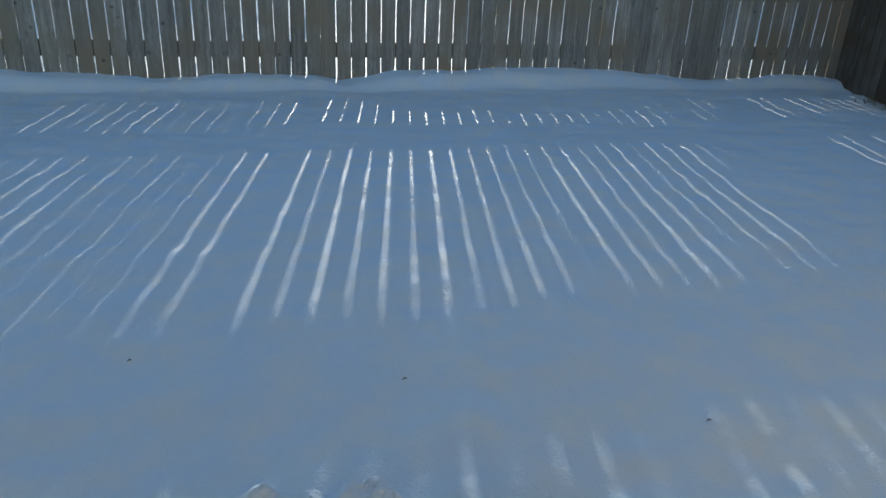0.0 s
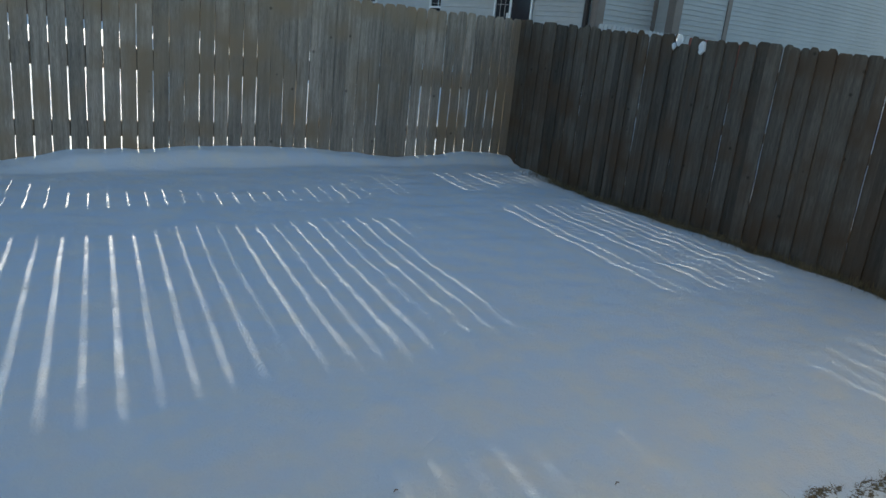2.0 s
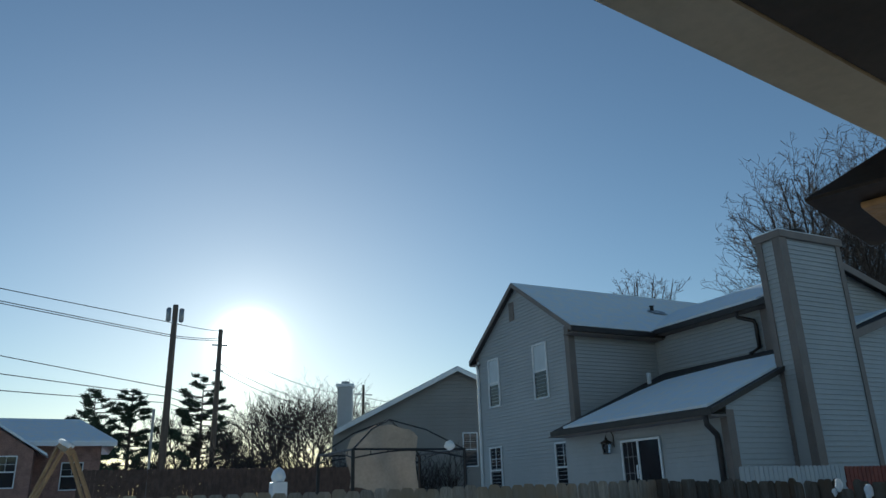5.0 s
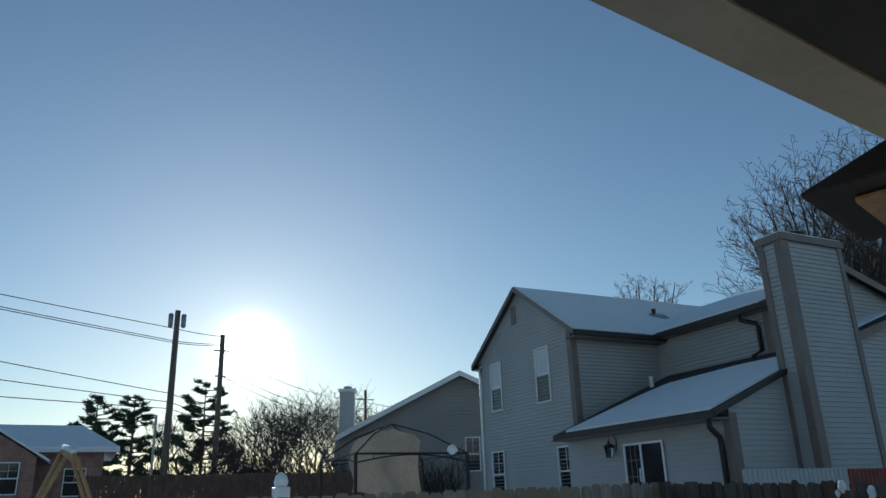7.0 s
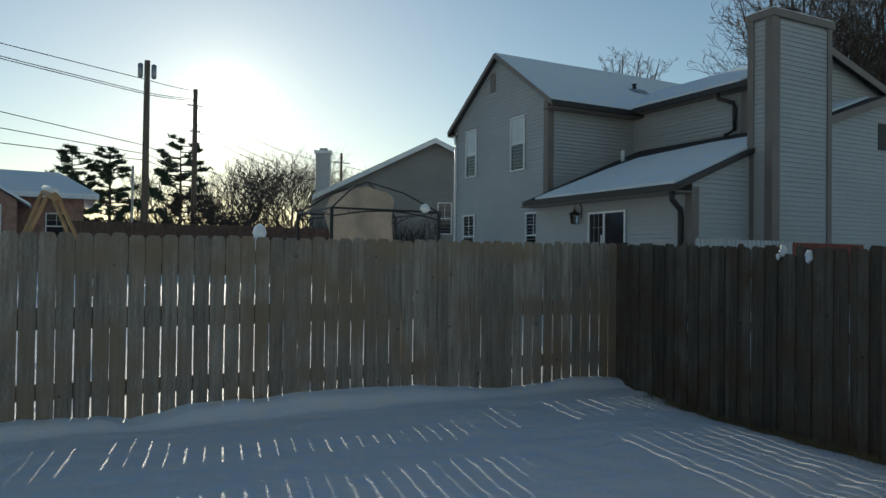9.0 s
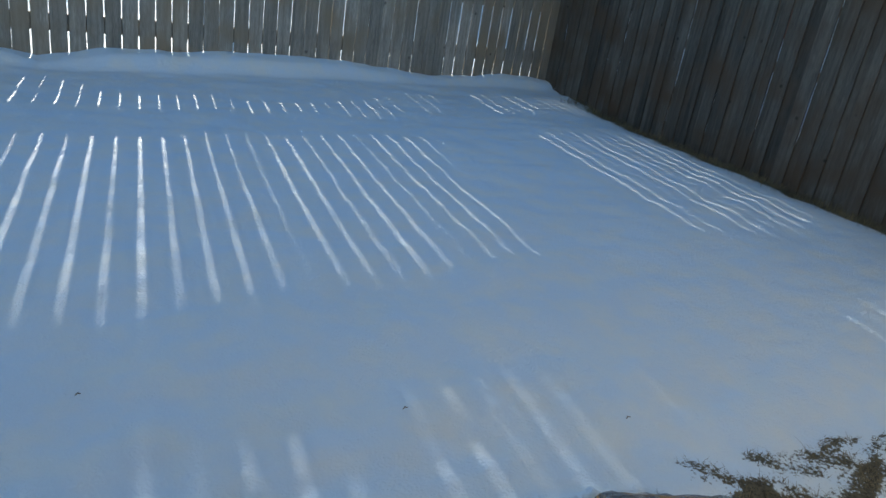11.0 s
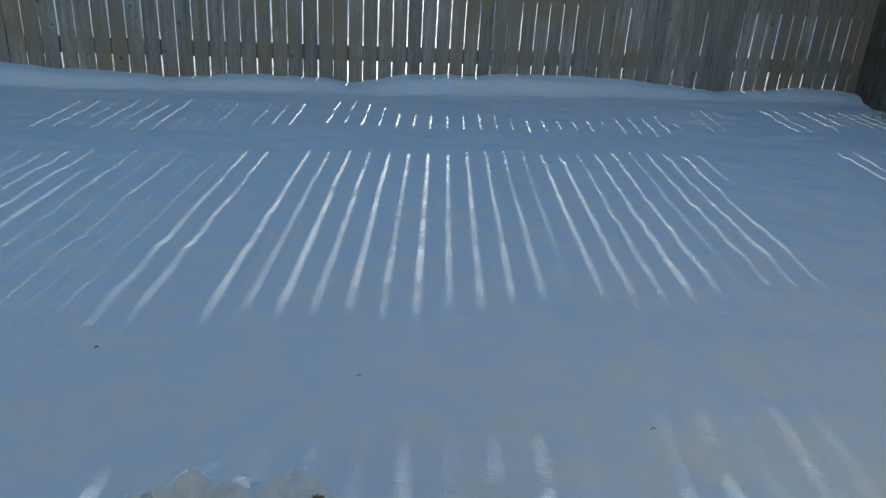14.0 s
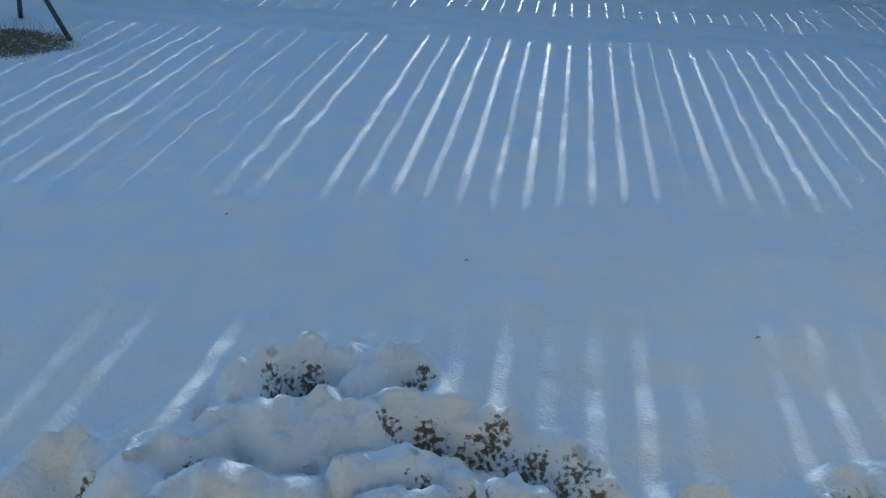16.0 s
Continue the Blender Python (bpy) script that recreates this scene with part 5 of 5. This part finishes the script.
# ---- firewood bundle in plastic wrap ----
def wedge_log(a, b, r, ang0, ang1, parent, seed):
    """A split log: a wedge of a round, bark on its outside, along a to b."""
    rng = random.Random(seed)
    a, b = Vector(a), Vector(b)
    d = (b - a).normalized()
    side = d.cross(Vector((0, 0, 1))).normalized()
    up = side.cross(d)
    k = 7
    arc = [ang0 + (ang1 - ang0) * i / k for i in range(k + 1)]
    prof = [(0.0, 0.0)] + [(r * (1 + rng.uniform(-.06, .06)) * math.cos(t), r * (1 + rng.uniform(-.06, .06)) * math.sin(t)) for t in arc]
    rings = []
    bm = bmesh.new()
    for i in range(6):
        c = a.lerp(b, i / 5) + side * rng.uniform(-.003, .003)
        rings.append([bm.verts.new(c + side * (u + rng.uniform(-.003, .003)) + up * (w + rng.uniform(-.003, .003))) for u, w in prof])
    m = len(prof)
    for ring, (r0, r1) in enumerate(zip(rings, rings[1:])):
        for q in range(m):
            f = bm.faces.new((r0[q], r0[(q + 1) % m], r1[(q + 1) % m], r1[q]))
            f.material_index = 1 if ring > (2 if seed % 2 else 1) else 0
    for rr in (rings[0], rings[-1]):
        f = bm.faces.new(rr)
        f.material_index = 1
    ob = part("log", bm, LOG_BARK, parent)
    ob.data.materials.append(LOG_CUT)
    return ob


LA, LB = Vector((2.13, 1.85, .03)), Vector((2.48, 1.66, .05))
bundle = thing("firewood_bundle", (2.27, 1.77, 0), "split firewood bundle in clear plastic wrap on snowy grass", "firewood")
lo = (LB - LA).normalized()
ls_, lu_ = lo.cross(Vector((0, 0, 1))).normalized(), Vector((0, 0, 1))
for i, (u, w, r, a0, a1) in enumerate(((-.014, .018, .088, 1.9, 3.1), (.008, .020, .088, .75, 1.8), (.022, -.010, .085, -.75, .45), (-.022, -.014, .087, 3.3, 4.3),
                                       (.004, -.022, .085, 4.5, 5.4), (-.042, .054, .032, .2, 3.4), (.060, .030, .030, -.6, 2.4))):
    o = ls_ * u + lu_ * w
    wedge_log(LA + o - lo * .012 * (i % 2), LB + o + lo * (.014 * ((i * 2) % 5) - .03), r, a0, a1, bundle, i)
bm = bmesh.new()
seg, rings = 40, []
for i in range(19):
    t = i / 18
    c = LA.lerp(LB, -.14 + 1.22 * t)
    shrink = 1.0 if .12 < t < .9 else ((.30 if t < .5 else .72) + (.70 if t < .5 else .28) * smooth01(min(t, 1 - t) / .12))
    rings.append([bm.verts.new(c + (ls_ * math.cos(a) + lu_ * math.sin(a)) * shrink * (.114 + .008 * n2(3 * a, 9 * t, 2.1) + .006 * n2(9 * a, 14 * t, 2) + .004 * n2(20 * a, 5 * t, 2))) for a in (2 * math.pi * k / seg for k in range(seg))])
for r0, r1 in zip(rings, rings[1:]):
    for k in range(seg):
        bm.faces.new((r0[k], r0[(k + 1) % seg], r1[(k + 1) % seg], r1[k]))
wrap = part("plastic_wrap", bm, WRAP, bundle, "crinkled clear plastic wrap", True)
wrap.visible_shadow = False

# packaging and rods lying in the turned snow
bag = thing("fire_starter_bag", (1.74, 1.86, .05), "black and green plastic bag half buried in snow", "bag")


def crumpled(lo, hi, m, amp, seed):
    """A pouch: a rounded box pulled out of true by folds."""
    bm = cube(lo, hi)
    bmesh.ops.subdivide_edges(bm, edges=bm.edges[:], cuts=7, use_grid_fill=True)
    c = (Vector(lo) + Vector(hi)) / 2
    half = (Vector(hi) - Vector(lo)) / 2
    for v in bm.verts:
        q = v.co - c
        e = Vector((q.x / half.x, q.y / half.y, q.z / half.z))
        v.co = c + q * (1.0 - .16 * max(e.length - 1, 0)) + amp * Vector((n2(e.x + seed, e.y + e.z, 2.3), n2(e.y + seed, e.x - e.z, 2.3, 3), n2(e.z + seed, e.x + e.y, 2.6, 6)))
        v.co = m @ v.co
    return bm


part("bag_body", crumpled((-.075, -.05, -.035), (.065, .045, .03), Matrix.Translation((1.73, 1.825, .02)) @ Matrix.Rotation(.35, 4, "Z") @ Matrix.Rotation(.35, 4, "X"), .022, 1), BAG_BLACK, bag, "", True)
part("bag_front", crumpled((-.045, -.04, -.012), (.04, .05, .012), Matrix.Translation((1.80, 1.80, .03)) @ Matrix.Rotation(-.5, 4, "Z") @ Matrix.Rotation(.75, 4, "X"), .020, 4), BAG_GREEN, bag, "green printed flap", True)
part("bag_seam", crumpled((-.042, -.005, -.006), (.038, .008, .006), Matrix.Translation((1.80, 1.828, .062)) @ Matrix.Rotation(-.5, 4, "Z"), .008, 2), BAG_LIME, bag, "pale lime folded edge", True)
for dz, dx in ((0, 0), (.012, .03)):
    bm = bmesh.new()
    tube(bm, [(1.93 + dx, 1.735, .115 + dz), (2.20 + dx, 1.755, .15 + dz)], .003, 6)
    tagged(part("metal_rod", bm, METAL_GREY), "thin grey metal rod poking from the snow", "rod", "metal rods")

# ---- loose snow clumps ----
rng = random.Random(12)
CLUMPS = []
for i in range(5):
    bm = bmesh.new()
    bmesh.ops.create_icosphere(bm, subdivisions=4, radius=1)
    for v in bm.verts:
        p = v.co.copy()
        v.co *= 1 + .5 * noise.noise(p * 1.6 + Vector((i * 7, 0, 0))) + .22 * noise.noise(p * 4 + Vector((0, i * 5, 0))) + .07 * noise.noise(p * 11)
        v.co.z *= .62
    me = mesh_of(bm, "snow_clump", True)
    me.materials.append(SNOW)
    CLUMPS.append(me)
for i in range(22):
    x = rng.uniform(-1.0, 2.1)
    e = rng.uniform(.04, .75)
    y = piecewise(DIG, x) - e
    s = rng.uniform(.010, .030)
    if y < 1.15 or math.hypot(x - .6, y - .85) < .55 or (x > 1.55 and e > .1) :
        continue
    ob = new("snow_clump", CLUMPS[i % 5])
    ob.matrix_basis = Matrix.Translation((x, y, ground_height(x, y) + s * .02)) @ Matrix.Rotation(rng.uniform(0, 6), 4, "Z") @ Matrix.Diagonal((s, s * rng.uniform(.7, 1.1), s, 1))
    tagged(ob, "rounded clump of dug snow on the garden", "snow clump", "dug snow clumps")

# ---- dry grass ----
rng = random.Random(77)
bm = bmesh.new()


def blade(x, y, z, h, lean):
    a = rng.uniform(0, 6.28)
    d = Vector((math.cos(a), math.sin(a), 0))
    w = d.cross(Vector((0, 0, 1))) * rng.uniform(.0007, .0015)
    b, t = Vector((x, y, z)), Vector((x, y, z)) + d * h * lean + Vector((0, 0, h))
    mid = b.lerp(t, .55) - d * h * lean * .12
    v = [bm.verts.new(p) for p in (b - w, b + w, mid + w * .8, mid - w * .8, t)]
    bm.faces.new((v[0], v[1], v[2], v[3]))
    bm.faces.new((v[3], v[2], v[4]))


for i in range(34000):
    x, y = rng.uniform(2.4, 4.4), rng.uniform(.9, 2.1)
    if ground_bare(x, y) > .38 + .2 * rng.random():
        blade(x, y, ground_height(x, y) - .005, rng.uniform(.008, .024) * (3.2 if rng.random() < .012 else 1), rng.uniform(.4, 2.2))
for i in range(5000):
    y = rng.uniform(2.5, 7.6)
    x = side_x(y) - abs(rng.gauss(0, .13))
    blade(x, y, ground_height(x, y) - .005, rng.uniform(.03, .10), rng.uniform(.2, 1.2))
for i in range(1500):
    x, y = rng.uniform(-.8, 2.6), rng.uniform(1.2, 2.45)
    if ground_bare(x, y) > .5:
        blade(x, y, ground_height(x, y) - .005, rng.uniform(.015, .04), rng.uniform(.3, 1.4))
for i in range(900):
    x, y = rng.gauss(-2.05, .25), rng.gauss(5.45, .14)
    blade(x, y, ground_height(x, y) - .005, rng.uniform(.04, .13), rng.uniform(.2, 1.1))
tagged(part("dry_grass", bm, DRY_GRASS), "dry brown grass blades through thin snow", "grass", kind="stuff")

for x, y in ((2.667, 2.267), (0.93, 3.05), (-.05, 3.35), (1.9, 2.6)):
    bm = bmesh.new()
    z = ground_height(x, y)
    tube(bm, [(x - .008, y, z), (x, y + .003, z + .006), (x + .008, y - .004, z + .007)], [.0015, .003, .0015], 5)
    tagged(part("twig", bm, LOG_BARK), "small dark twig lying on the snow", "twig", "twigs on the snow")
